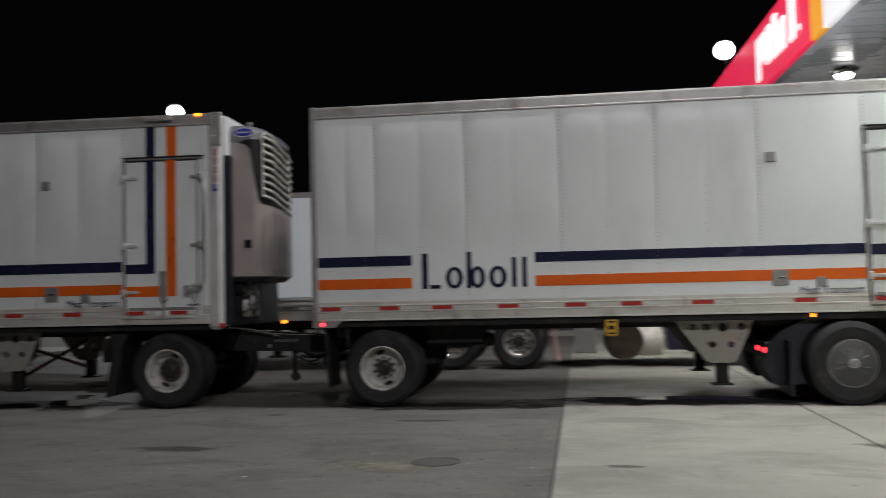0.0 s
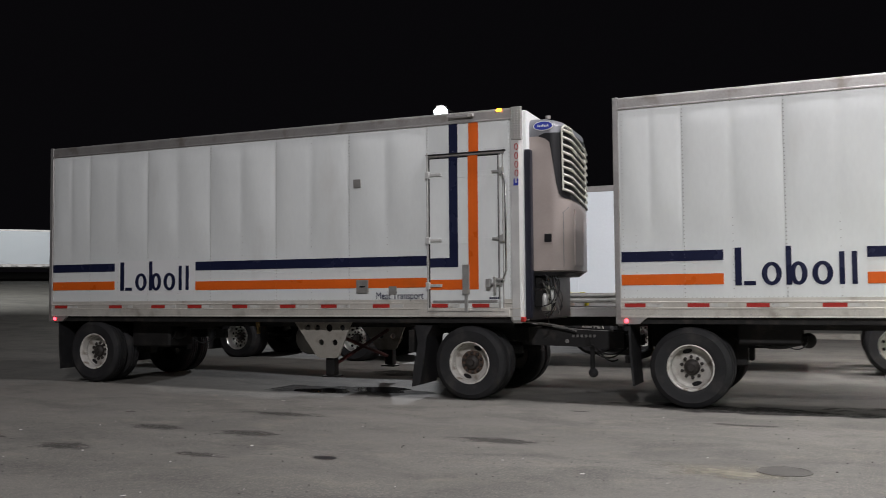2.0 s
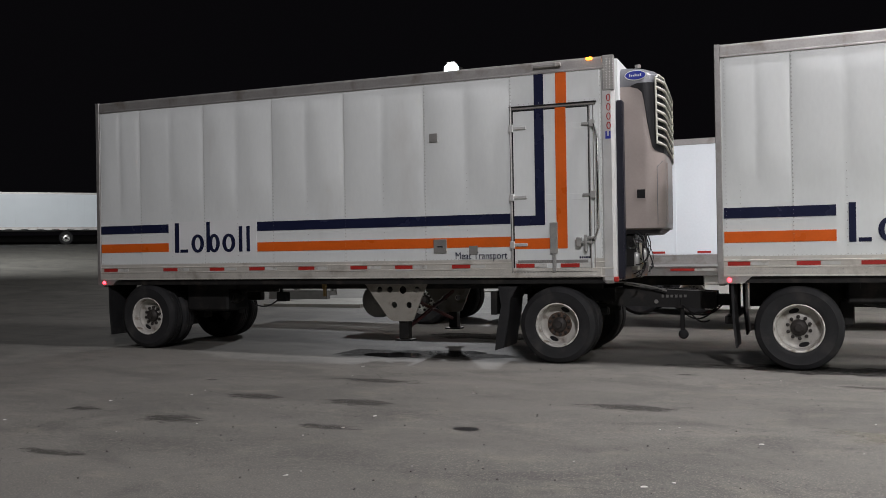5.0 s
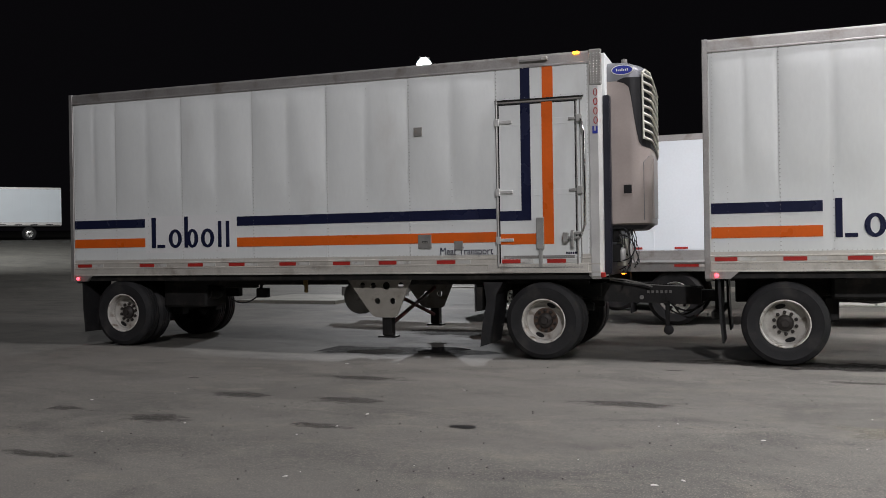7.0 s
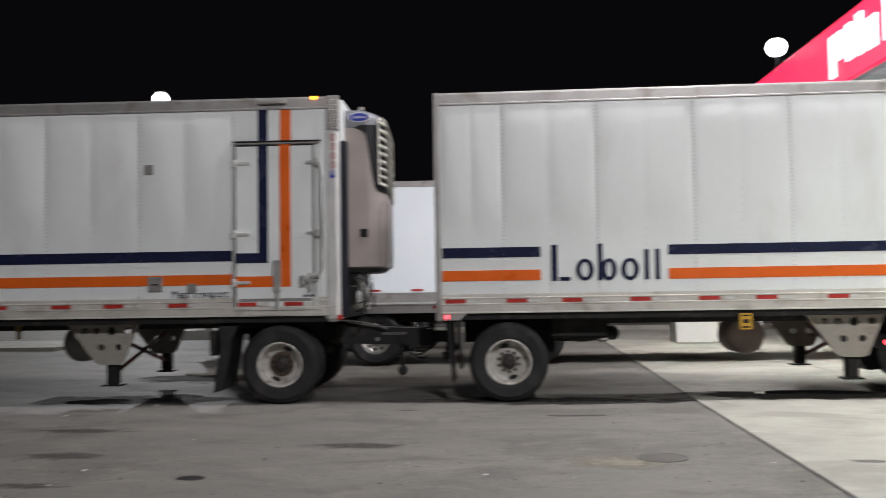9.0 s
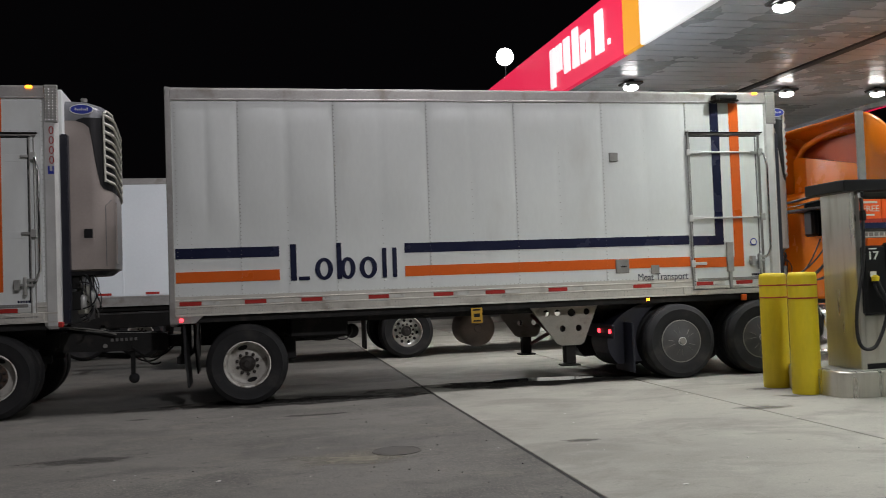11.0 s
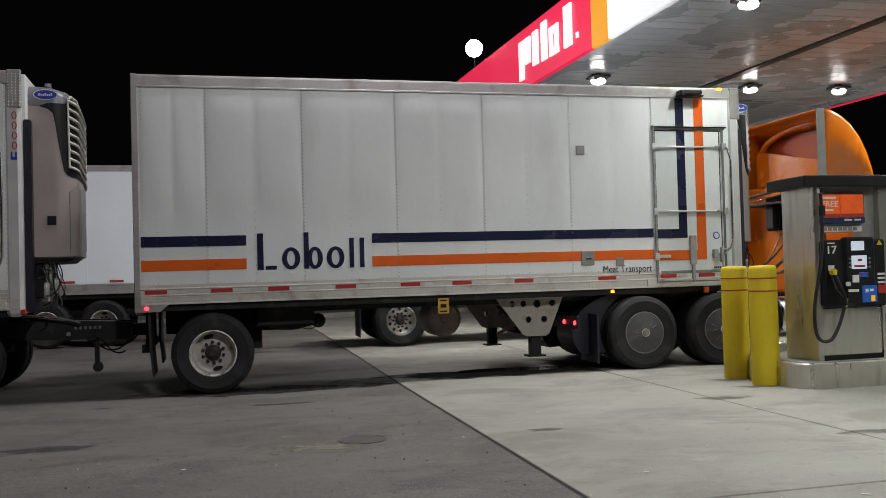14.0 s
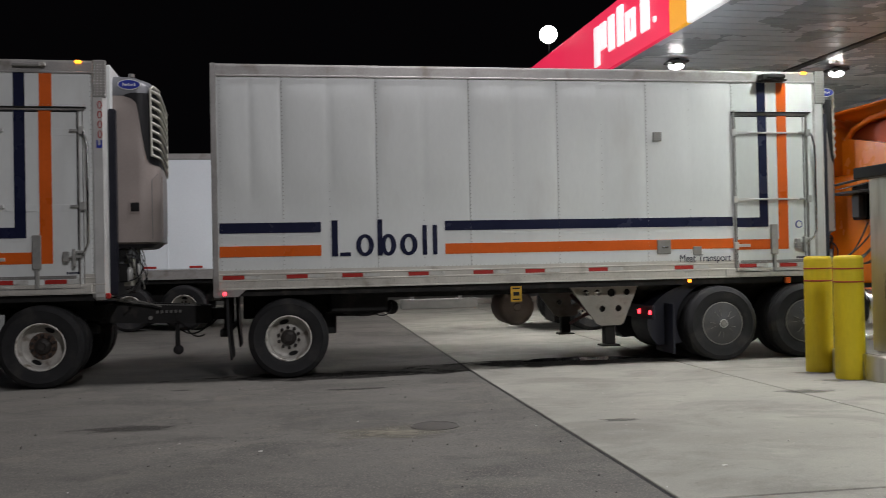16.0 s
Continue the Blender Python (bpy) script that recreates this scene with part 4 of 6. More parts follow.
    bx = part("service_hatch", box(6.035, 6.235, -0.03, 0.0, 1.50, 1.70, 0.006), GREYP, t, "grey service hatch")
    part("hatch_latch", box(6.10, 6.19, -0.045, -0.028, 1.585, 1.61, 0.004), ALU2, bx)
    part("small_plate", box(6.575, 6.70, -0.024, 0.0, 1.475, 1.60, 0.004), GREYP, t, "small grey plate")
    # side door
    d = part("side_door", box(7.235, 8.36, -0.02, -0.004, 1.27, 3.47, 0.004), WHITE, t, "closed white side door")
    part("door_edge", boxes((7.215, 7.235, -0.03, 0.0, 1.22, 3.49), (8.368, 8.38, -0.026, 0.0, 1.22, 3.49), (7.2, 8.40, -0.034, 0.0, 3.475, 3.505), (7.2, 8.40, -0.03, 0.0, 1.21, 1.235), bevel=0.004), GREYP, d, "grey door surround")
    part("door_gasket", boxes((7.236, 7.252, -0.026, -0.018, 1.28, 3.47), (8.300, 8.312, -0.024, -0.018, 1.40, 3.45), (7.252, 8.34, -0.024, -0.018, 3.452, 3.468)), BLACK, d, "dark rubber door gasket")
    part("hinge_rod", tube([(7.222, -0.042, 1.24), (7.222, -0.042, 3.54)], 0.013, 8), ZINC, d, "dull hinge rod")
    part("kick_strip", box(7.29, 8.28, -0.0235, -0.019, 1.345, 1.385, 0.001), GREYP, d, "studded grey kick strip")
    part("drip_rail", box(7.2, 8.42, -0.05, 0.0, 3.505, 3.522, 0.003), DARKM, d)
    part("navy_stripe", boxes((7.24, 7.735 + sh, -0.0245, -0.018, 1.865, 2.0), (7.60 + sh, 7.735 + sh, -0.0245, -0.018, 2.0, 3.47)), NAVY, d, "navy stripe turning upwards")
    part("orange_stripe", boxes((7.24, 8.045 + sh, -0.0245, -0.018, 1.54, 1.685), (7.895 + sh, 8.045 + sh, -0.0245, -0.018, 1.685, 3.47)), ORANGE, d, "orange stripe turning upwards")
    part("navy_stripe", box(7.60 + sh, 7.735 + sh, d0, d1, 3.525, 3.95), NAVY, t, "navy vinyl stripe")
    part("orange_stripe", box(7.905 + sh, 8.055 + sh, d0, d1, 3.525, 3.95), ORANGE, t, "orange vinyl stripe")
    for z in (1.60, 2.26, 3.22):
        part("hinge", boxes((7.19, 7.44, -0.045, -0.018, z - 0.022, z + 0.022), (7.19, 7.255, -0.058, -0.018, z - 0.05, z + 0.05), bevel=0.005), POSTM, d, "bright strap hinge")
    for z in (2.26, 3.22):
        if which == "a":
            part("door_crossbar", box(7.45, 8.32, -0.0225, -0.019, z - 0.06, z + 0.025, 0.001), WHITE, d, "flat white strengthening plate")
        else:
            part("door_crossbar", tube([(7.42, -0.034, z), (8.36, -0.034, z)], 0.014, 8), POSTM, d, "slim pale lock bar")
        part("latch_keeper", boxes((8.22, 8.40, -0.055, -0.018, z - 0.018, z + 0.018), (8.33, 8.40, -0.075, -0.018, z - 0.05, z + 0.05), bevel=0.005), ZINC, d, "dull metal latch keeper")
    part("lock_rod", tube([(8.33, -0.055, 1.27), (8.33, -0.055, 3.46)], 0.010, 8), GREYP, d, "grey lock rod")
    part("grab_rail", tube([(8.37, -0.03, 3.25), (8.40, -0.09, 3.18), (8.44, -0.10, 3.02), (8.44, -0.10, 1.80), (8.40, -0.09, 1.70), (8.35, -0.03, 1.64)], 0.015, 8), ALU2, d, "bright bent grab rail", smooth=True)
    part("lock_handle", boxes((8.12, 8.36, -0.075, -0.02, 1.60, 1.635), (8.13, 8.20, -0.095, -0.02, 1.56, 1.69), (8.24, 8.28, -0.10, -0.05, 1.49, 1.72), (8.28, 8.40, -0.07, -0.02, 1.66, 1.70), bevel=0.008), ZINC, d, "galvanised lock handle")
    part("step_rail", boxes((7.76, 7.865, -0.055, -0.018, 1.47, 1.90), (7.79, 7.84, -0.05, -0.018, 1.22, 1.47), bevel=0.006), ZINC, d, "folded galvanised step ladder")
    part("sill_plate", box(7.06, 8.46, -0.030, 0.0, BOT + 0.005, 1.275, 0.004), RAIL, t, "grey sill plate under the door")
    for x0 in (7.27, 7.90):
        part("red_tape", box(x0, x0 + 0.26, -0.030, -0.019, 1.283, 1.335), REDT, d, "red reflective tape")
        part("white_tape", box(x0 + 0.262, x0 + 0.44, -0.030, -0.019, 1.283, 1.335), WHT, d, "white reflective tape")
    part("id_mark", boxes(*[(8.16 + 0.03 * k, 8.182 + 0.03 * k, -0.024, -0.019, 1.40, 1.43) for k in range(6)]), NAVY, d, "tiny row of bars")
    # marker lamps
    part("marker_lamp", box(8.29, 8.38, -0.045, -0.01, 4.075, 4.115, 0.012, 2), AMBER, t, "lit amber marker lamp")
    if which == "b":
        part("door_light", boxes((7.60, 8.02, -0.15, -0.02, 3.955, 3.985), (7.66, 7.98, -0.17, -0.02, 3.985, 4.05), (7.62, 7.70, -0.17, -0.02, 3.95, 4.05), bevel=0.015), DARKM, t, "unlit dark door floodlight")
        part("round_sticker", prism([(8.21 + 0.055 * math.cos(k * math.pi / 10), 1.895 + 0.055 * math.sin(k * math.pi / 10)) for k in range(20)], -0.026, -0.019), BLUE, d, "round blue sticker")
        part("sticker_face", prism([(8.21 + 0.04 * math.cos(k * math.pi / 10), 1.895 + 0.04 * math.sin(k * math.pi / 10)) for k in range(20)], -0.028, -0.025), CREAM, d)
    else:
        part("door_light", boxes((7.56, 7.90, -0.06, -0.02, 4.02, 4.06), bevel=0.008), GREYP, t, "slim grey door light")
        part("light_lens", box(7.87, 7.95, -0.075, -0.02, 4.025, 4.075, 0.008), WHT, t, "small white lens")
        bm = bmesh.new()
        for k in range(4):
            ring_shape(bm, 8.555, 8.615, 3.50 - 0.125 * k, 3.60 - 0.125 * k, 0.013, -0.030, -0.022, 12)
        part("post_mark", bm, REDT, t, "red rings on the corner post")
        part("post_mark_end", boxes((8.54, 8.61, -0.030, -0.022, 3.0, 3.035), (8.54, 8.56, -0.03, -0.022, 3.035, 3.10), (8.59, 8.61, -0.03, -0.022, 3.035, 3.10)), BLUE, t, "blue bars on the corner post")
        part("post_foot", box(8.62, 8.68, -0.03, 0.06, 1.08, 1.15, 0.01), REDT, t, "red reflector at the post's foot")
    br = part("light_bracket", prism([(0.0, 1.145), (0.34, 1.145), (0.24, 1.055), (-0.07, 1.055), (-0.07, 1.145)], -0.018, 0.05), ALU, t, "grey bracket for the tail lamp")
    part("tail_lamp", lathe([(0.026, 0.0), (0.026, -0.015), (0.015, -0.024), (0.0005, -0.025)], 16), REDGLOW, br, "lit red side marker", (0.07, -0.018, 1.10), smooth=True)
    # running gear
    hx = 0.88 if which == "b" else 0.90
    duals(t, hx, WID, z=0.4885 if which == "b" else 0.5435, spins=(-75.0, 20.0) if which == "b" else (150.0, 70.0))
    part("suspension", boxes((hx - 0.62, hx + 1.1, 0.72, 0.86, 0.72, 1.06), (hx - 0.62, hx + 1.1, WID - 0.86, WID - 0.72, 0.72, 1.06), (hx - 0.1, hx + 0.1, 0.7, WID - 0.7, 0.6, 0.75), (hx + 0.48, hx + 0.66, 0.7, 0.9, 0.48, 0.8), (hx + 0.48, hx + 0.66, WID - 0.9, WID - 0.7, 0.48, 0.8), bevel=0.015), DARKM, t, "dark suspension slider frame")
    part("air_bag", lathe([(0.12, 0.0), (0.15, 0.06), (0.13, 0.12), (0.15, 0.18), (0.12, 0.24)], 18, "z"), RUBBER, t, "black rubber air bag", (hx - 0.35, 0.8, 0.6), smooth=True)
    if which == "a":
        part("slider_rail", boxes((hx + 1.1, hx + 2.1, 0.6, 0.74, 0.92, 1.065), bevel=0.01), DARKM, t, "dark slider rail")
        part("valve_box", boxes((3.08, 3.27, 0.5, 0.62, 0.77, 0.92), bevel=0.012), BLACK, t, "black valve box")
        part("valve_hanger", boxes((3.12, 3.15, 0.55, 0.6, 0.90, 1.07)), DARKM, t)
        part("drain_valve", boxes((4.04, 4.09, 0.3, 0.35, 0.86, 0.98), (4.03, 4.10, 0.29, 0.36, 0.97, 1.07), bevel=0.008), mat("brass_fitting", (0.25, 0.17, 0.07), 0.4, 0.8, spread=0.2, scale=20), t, "brass drain valve")
        part("valve_cable", tube(sag((2.6, 0.55, 0.75), (3.14, 0.55, 0.85), 0.11, 10), 0.012, 6), HOSE, t, "drooping black cable")
    part("slider_box", boxes((hx + 0.56, hx + 1.36, 0.35, 0.95, 0.62 if which == "a" else 0.78, 1.07), bevel=0.03), DARKM, t, "dark box of brake valves")
    for y0 in (0.04, WID - 0.66):
        part("mudflap", prism([(hx - 0.80, 1.07), (hx - 0.77, 1.07), (hx - 0.76, 0.6), (hx - 0.73, 0.23), (hx - 0.755, 0.225), (hx - 0.79, 0.6)], y0, y0 + 0.62), FLAP, t, "hanging black rubber mudflap")
    part("bumper_bar", boxes((-0.02, 0.08, 0.25, WID - 0.25, 0.52, 0.62), (-0.0, 0.06, 0.7, 0.8, 0.6, 1.06), (-0.0, 0.06, WID - 0.8, WID - 0.7, 0.6, 1.06), bevel=0.008), DARKM, t, "dark rear underride bar")
    rnd = random.Random(3 if which == "b" else 9)
    part("brake_chamber", lathe([(0.0005, 0.0), (0.08, 0.0), (0.10, 0.03), (0.10, 0.09), (0.075, 0.13), (0.075, 0.2), (0.0005, 0.21)], 20), DARKM, t, "dark brake chamber", (hx + 1.42, 0.45, 0.84), smooth=True)
    part("brake_hose", tube([(hx + 1.28 + 0.14 * math.sin(w), 0.42, 0.86 + 0.13 * math.cos(w)) for w in [1.2 + 0.25 * q for q in range(14)]], 0.008, 6), HOSE, t, "looped brake hose", smooth=True)
    for k in range(5):
        part("brake_line", tube(sag((hx + 0.5 + 0.1 * k, 0.6 + 0.1 * k, 0.85), (hx + 1.40, 0.5, 0.80 + 0.03 * k), 0.04 + 0.14 * rnd.random(), 12), 0.010, 6), HOSE, t, "drooping black brake hose")
    # landing gear
    for y0, holes in ((0.22, True), (WID - 0.26, True)):
        part("gear_plate", prism([(4.80, 1.07), (5.83, 1.07), (5.60, 0.53), (5.55, 0.50), (5.27, 0.50), (5.20, 0.53)], y0, y0 + 0.03, [(5.05, 0.97, 0.047), (5.22, 0.97, 0.047), (5.66, 0.97, 0.047), (5.29, 0.74, 0.047), (5.53, 0.74, 0.047), (5.43, 0.965, 0.060)]), mat("gear_plate_paint_" + which + str(int(y0)), (0.27, 0.255, 0.22), 0.6, spread=0.2, scale=5, stain=(0.14, 0.12, 0.1), stain_at=(0.5, 0.75), stain_scale=5), t, "pierced grey landing gear plate")
        part("leg", boxes((5.34, 5.49, y0 + 0.05, y0 + 0.2, 0.23, 1.06), bevel=0.008), DARKM, t, "dark landing leg")
        part("foot", boxes((5.28, 5.55, y0 + 0.02, y0 + 0.23, 0.20, 0.225), bevel=0.006), DARKM, t)
    part("brace", tube([(5.45, 0.4, 0.40), (5.47, WID - 0.35, 0.85)], 0.03), DRED, t, "oxide red cross brace")
    part("brace", tube([(5.45, WID - 0.35, 0.40), (5.47, 0.4, 0.85)], 0.03), DRED, t, "oxide red cross brace")
    part("air_tank", lathe([(0.0005, 0.0), (0.05, 0.0), (0.06, 0.012), (0.13, 0.018), (0.2, 0.03), (0.25, 0.06), (0.268, 0.1), (0.268, 0.6), (0.2, 0.67), (0.0005, 0.7)], 32), BROWN if which == "b" else GREYP, t, "brown primed air tank", (4.18 if which == "b" else 4.72, 0.75, 0.77), smooth=True).data.set_sharp_from_angle(angle=radians(40))
    part("tank_strap", boxes(*(((4.12, 4.24) if which == "b" else (4.66, 4.78)) + (0.95, 1.0, 0.5, 1.07),), bevel=0.005), DARKM, t)
    if which == "b":
        tag = part("warning_tag", box(3.90, 4.055, 0.0, 0.006, 0.89, 1.10), TAGM, t, "yellow warning tag with black bars")
        part("tag_print", boxes((3.925, 4.03, -0.003, 0.001, 1.06, 1.08), (3.935, 4.02, -0.003, 0.001, 0.97, 1.02), (3.925, 4.03, -0.003, 0.001, 0.91, 0.93)), BLACK, tag)
    part("side_channel", boxes((1.6, 8.4, 0.32, 0.4, 0.98, 1.07), (1.6, 8.4, WID - 0.4, WID - 0.32, 0.98, 1.07)), DARKM, t)
    reefer_unit(t, 8.70, 0.56 if which == "a" else 0.38)
    return t


A_POSE = pose(-13.02, 11.72, 0, 0, 0.0, 1.6)
B_POSE = pose(-3.0, 12.0, 0, 0, 0.0, 0.0)
trailer_b = semi_trailer(B_POSE, "b")
trailer_a = semi_trailer(A_POSE, "a")


# ---------------------------------------------------------------- converter dolly


STENCIL = mat("faded_stencil", (0.13, 0.127, 0.118), 0.7, spread=0.3, scale=20)


def build_dolly():
    t = thing("converter_dolly", A_POSE, "black single-axle converter dolly coupling two trailers", "dolly")
    duals(t, 7.82, WID, spins=(142.0, 10.0), rusty=True)
    part("dolly_frame", boxes((7.2, 8.5, 0.78, 0.92, 0.78, 0.98), (7.2, 8.5, WID - 0.92, WID - 0.78, 0.78, 0.98), (7.2, 7.35, 0.78, WID - 0.78, 0.75, 0.98), (8.3, 8.45, 0.78, WID - 0.78, 0.75, 0.98), bevel=0.012), DARKM, t)
    part("fifth_wheel", lathe([(0.0005, 0.0), (0.45, 0.0), (0.46, 0.03), (0.45, 0.06), (0.0005, 0.06)], 30, "z"), DARKM, t, "dark fifth wheel plate", (7.85, WID / 2, 0.995))
    bm = bmesh.new()
    for s in (1, -1):
        y0 = WID / 2 + s * 0.42
        y1 = WID / 2 + s * 0.16
        vs = [bm.verts.new(p) for p in ((8.4, y0, 0.72), (9.85, y1, 0.66), (9.85, y1, 0.90), (8.4, y0, 0.98))]
        ws = [bm.verts.new(v.co + Vector((0, s * 0.09, 0))) for v in vs]
        bm.faces.new(vs)
        bm.faces.new(ws[::-1])
        for i in range(4):
            bm.faces.new((vs[i], ws[i], ws[(i + 1) % 4], vs[(i + 1) % 4]))
    bmesh.ops.recalc_face_normals(bm, faces=bm.faces)
    part("tongue", bm, DARKM, t, "dark A-shaped tongue")
    part("tongue_bar", boxes((9.3, 9.38, WID / 2 - 0.35, WID / 2 + 0.35, 0.70, 0.88), bevel=0.01), DARKM, t)
    part("tow_eye", boxes((9.8, 10.1, WID / 2 - 0.1, WID / 2 + 0.1, 0.70, 0.86), bevel=0.01), DARKM, t)
    for i in range(3):
        part("frame_hole", lathe([(0.03, 0.0), (0.028, -0.004), (0.0005, -0.004)], 14), GREYP, t, "", (9.05 + 0.075 * i, WID / 2 - 0.42 + 0.05 * i, 0.77))
    for k in range(6):
        part("stencil_bar", box(9.12 + 0.06 * k, 9.155 + 0.06 * k, WID / 2 - 0.395 + 0.011 * k, WID / 2 - 0.385 + 0.011 * k, 0.825, 0.865), STENCIL, t, "faded stencilled bar")
    part("drop_leg", boxes((9.36, 9.42, WID / 2 - 0.30, WID / 2 - 0.24, 0.36, 0.84), bevel=0.006), DARKM, t, "dark support leg")
    part("caster", lathe([(0.0005, -0.03), (0.055, -0.03), (0.07, -0.015), (0.07, 0.015), (0.055, 0.03), (0.0005, 0.03)], 20), RUBBER, t, "small caster wheel", (9.40, WID / 2 - 0.27, 0.305), smooth=True)
    for k, (a, b, d) in enumerate((((9.4, 0.95, 0.72), (9.95, 1.2, 0.75), 0.16), ((9.3, 1.1, 0.72), (9.9, 1.35, 0.78), 0.24), ((9.45, 1.0, 0.7), (9.75, 1.1, 0.5), 0.1), ((8.6, 0.9, 1.02), (9.7, 1.05, 0.92), 0.03), ((8.3, 0.6, 1.05), (9.2, 0.85, 0.92), -0.05))):
        part("safety_chain" if k < 3 else "air_line", tube(sag(a, b, d, 12), 0.012, 6), DARKM if k < 3 else GREYP, t, "hanging steel safety chain" if k < 3 else "air line along the tongue")
    for y0 in (0.03, WID - 0.67):
        part("mudflap", prism([(6.98, 1.02), (7.26, 1.02), (7.16, 0.85), (7.13, 0.6), (7.05, 0.16), (6.92, 0.12), (6.95, 0.4), (7.02, 0.75)], y0, y0 + 0.64), FLAP, t, "slanting black mudflap")
    part("flap_bracket", boxes((6.86, 7.3, 0.7, 0.78, 0.88, 1.0), (6.86, 6.95, 0.05, 0.75, 0.62, 0.95), bevel=0.01), DARKM, t)
    for y0 in (0.72, WID - 0.84):
        part("spring_pack", boxes((7.3, 8.4, y0, y0 + 0.12, 0.58, 0.70), bevel=0.02), DARKM, t)


build_dolly()

# ---------------------------------------------------------------- tractor unit of the striped rig


def build_tractor():
    t = thing("truck_tractor", pose(0, 11.84, 0), "orange high-roof truck tractor coupled to the white trailer", "truck")
    for x in (3.94, 5.21):
        wheel(t, x, 0.03, 0.503, True, "cover", 12.0 * x)
        hung("inner_tyre", shared("tyre", None, RUBBER), t, "", (x, 0.34, 0.503))
        wheel(t, x, 2.52, 0.503, False, "cover", 30.0)
        hung("inner_tyre", shared("tyre", None, RUBBER), t, "", (x, 1.93, 0.503))
        part("axle", lathe([(0.09, 0.3), (0.09, 2.2)], 14), DARKM, t, "", (x, 0, 0.5), smooth=True)
    part("chassis_rail", boxes((2.9, 10.2, 0.82, 0.90, 0.70, 0.98), (2.9, 10.2, 1.65, 1.73, 0.70, 0.98), (2.9, 3.0, 0.82, 1.73, 0.7, 0.98), bevel=0.01), DARKM, t, "dark ladder frame")
    part("fifth_wheel", boxes((4.1, 5.0, 0.85, 1.7, 0.98, 1.05), bevel=0.02), DARKM, t)
    for y0 in (0.30, 1.65):
        # rounded quarter fender behind the rear drive wheel
        arc = [(3.94 + 1.02 * math.cos(radians(a)), 0.52 + 0.60 * math.sin(radians(a))) for a in range(212, 99, -8)]
        inner = [(3.94 + 0.58 * math.cos(radians(a)), 0.52 + 0.55 * math.sin(radians(a))) for a in range(100, 213, 8)]
        part("fender", prism(arc + inner, y0, y0 + 0.62), BLUEFEND, t, "dark rounded quarter fender", smooth=False)
    part("mudflap", boxes((3.18, 3.21, 0.0, 0.63, 0.10, 0.80), bevel=0.006), BLUEFEND, t, "black mudflap")
    lb = part("light_bar", boxes((2.90, 2.94, 0.05, 2.45, 0.58, 0.78), bevel=0.01), BLUEFEND, t, "dark tail light bar")
    for y in (0.12, 0.52, 1.95, 2.35):
        part("tail_light", lathe([(0.0005, -0.018), (0.03, -0.018), (0.034, 0.0), (0.0005, 0.0)], 18, "x"), REDGLOW if y < 1 else REDDIM, lb, "lit red tail light", (2.898, y, 0.68))
    part("clearance_lamp", boxes((4.98, 5.06, 0.13, 0.18, 1.04, 1.13), bevel=0.01), ORANGE, t, "orange reflector")
    part("deck_marker", boxes((3.50, 3.54, 0.16, 0.19, 1.09, 1.13)), AMBER, t, "amber lamp on the frame")
    part("tank_step", boxes((6.0, 8.0, 0.05, 0.12, 0.18, 0.26), bevel=0.01), ALU2, t, "bright step under the tank")
    tank = part("fuel_tank", lathe([(0.0005, 0.0), (0.27, 0.0), (0.31, 0.03), (0.315, 0.06), (0.315, 1.75), (0.30, 1.79), (0.0005, 1.80)], 32, "x"), ALU2, t, "polished aluminium fuel tank", (6.25, 0.36, 0.62), smooth=True)
    for x in (0.4, 1.3):
        part("tank_band", lathe([(0.318, x - 0.03), (0.324, x - 0.025), (0.324, x + 0.025), (0.318, x + 0.03)], 32, "x"), STEEL, tank)
    # cab: rear wall, sides, hood, roof fairing open at the back
    cab = part("cab", prism([(7.22, 0.95), (7.20, 2.74), (7.30, 2.80), (8.15, 2.80), (8.75, 2.1), (9.2, 1.9), (9.2, 0.95)], 0.10, 2.46), CABOR, t, "orange cab")
    b = cab.modifiers.new("edge", "BEVEL")
    b.width, b.segments = 0.05, 3
    part("hood", prism([(9.2, 0.75), (9.2, 1.9), (10.3, 1.75), (10.9, 1.55), (11.0, 0.6), (10.3, 0.6)], 0.25, 2.3), CABOR, t, "orange bonnet")
    part("bumper", box(10.85, 11.1, 0.1, 2.45, 0.35, 0.7, 0.05, 2), CABDARK, t)
    part("rear_window", box(7.185, 7.22, 0.75, 1.8, 2.0, 2.6, 0.03, 2), GLASS, cab, "dark rear window")
    part("side_window", prism([(7.75, 2.05), (7.75, 2.66), (8.15, 2.66), (8.62, 2.05)], 0.085, 0.11), GLASS, cab, "dark side window")
    part("door_seam", boxes((7.62, 7.63, 0.092, 0.105, 1.0, 2.9), (8.88, 8.89, 0.092, 0.105, 1.0, 2.0)), CABDARK, cab)
    # the fairing shell: an arch seen from behind, its inside orange darkened for shade
    ribs = []
    for x, top, half, low in ((7.10, 3.85, 1.21, 2.76), (7.25, 3.83, 1.21, 2.76), (7.40, 3.77, 1.20, 2.76), (7.57, 3.65, 1.20, 2.76), (7.74, 3.46, 1.19, 2.76), (7.87, 3.23, 1.18, 2.76), (7.96, 3.00, 1.17, 2.76), (8.0, 2.84, 1.16, 2.75)):
        pts = [(x, 1.28 - half, low)]
        r = min(0.1, (top - low) * 0.6)
        for a in range(0, 91, 15):
            pts.append((x, 1.28 - half + r - r * math.cos(radians(a)), top - r + r * math.sin(radians(a))))
        for a in range(90, -1, -15):
            pts.append((x, 1.28 + half - r + r * math.cos(radians(a)), top - r + r * math.sin(radians(a))))
        ribs.append(pts + [(x, 1.28 + half, low)])
    bm = bmesh.new()
    rv = [[bm.verts.new(p) for p in pts] for pts in ribs]
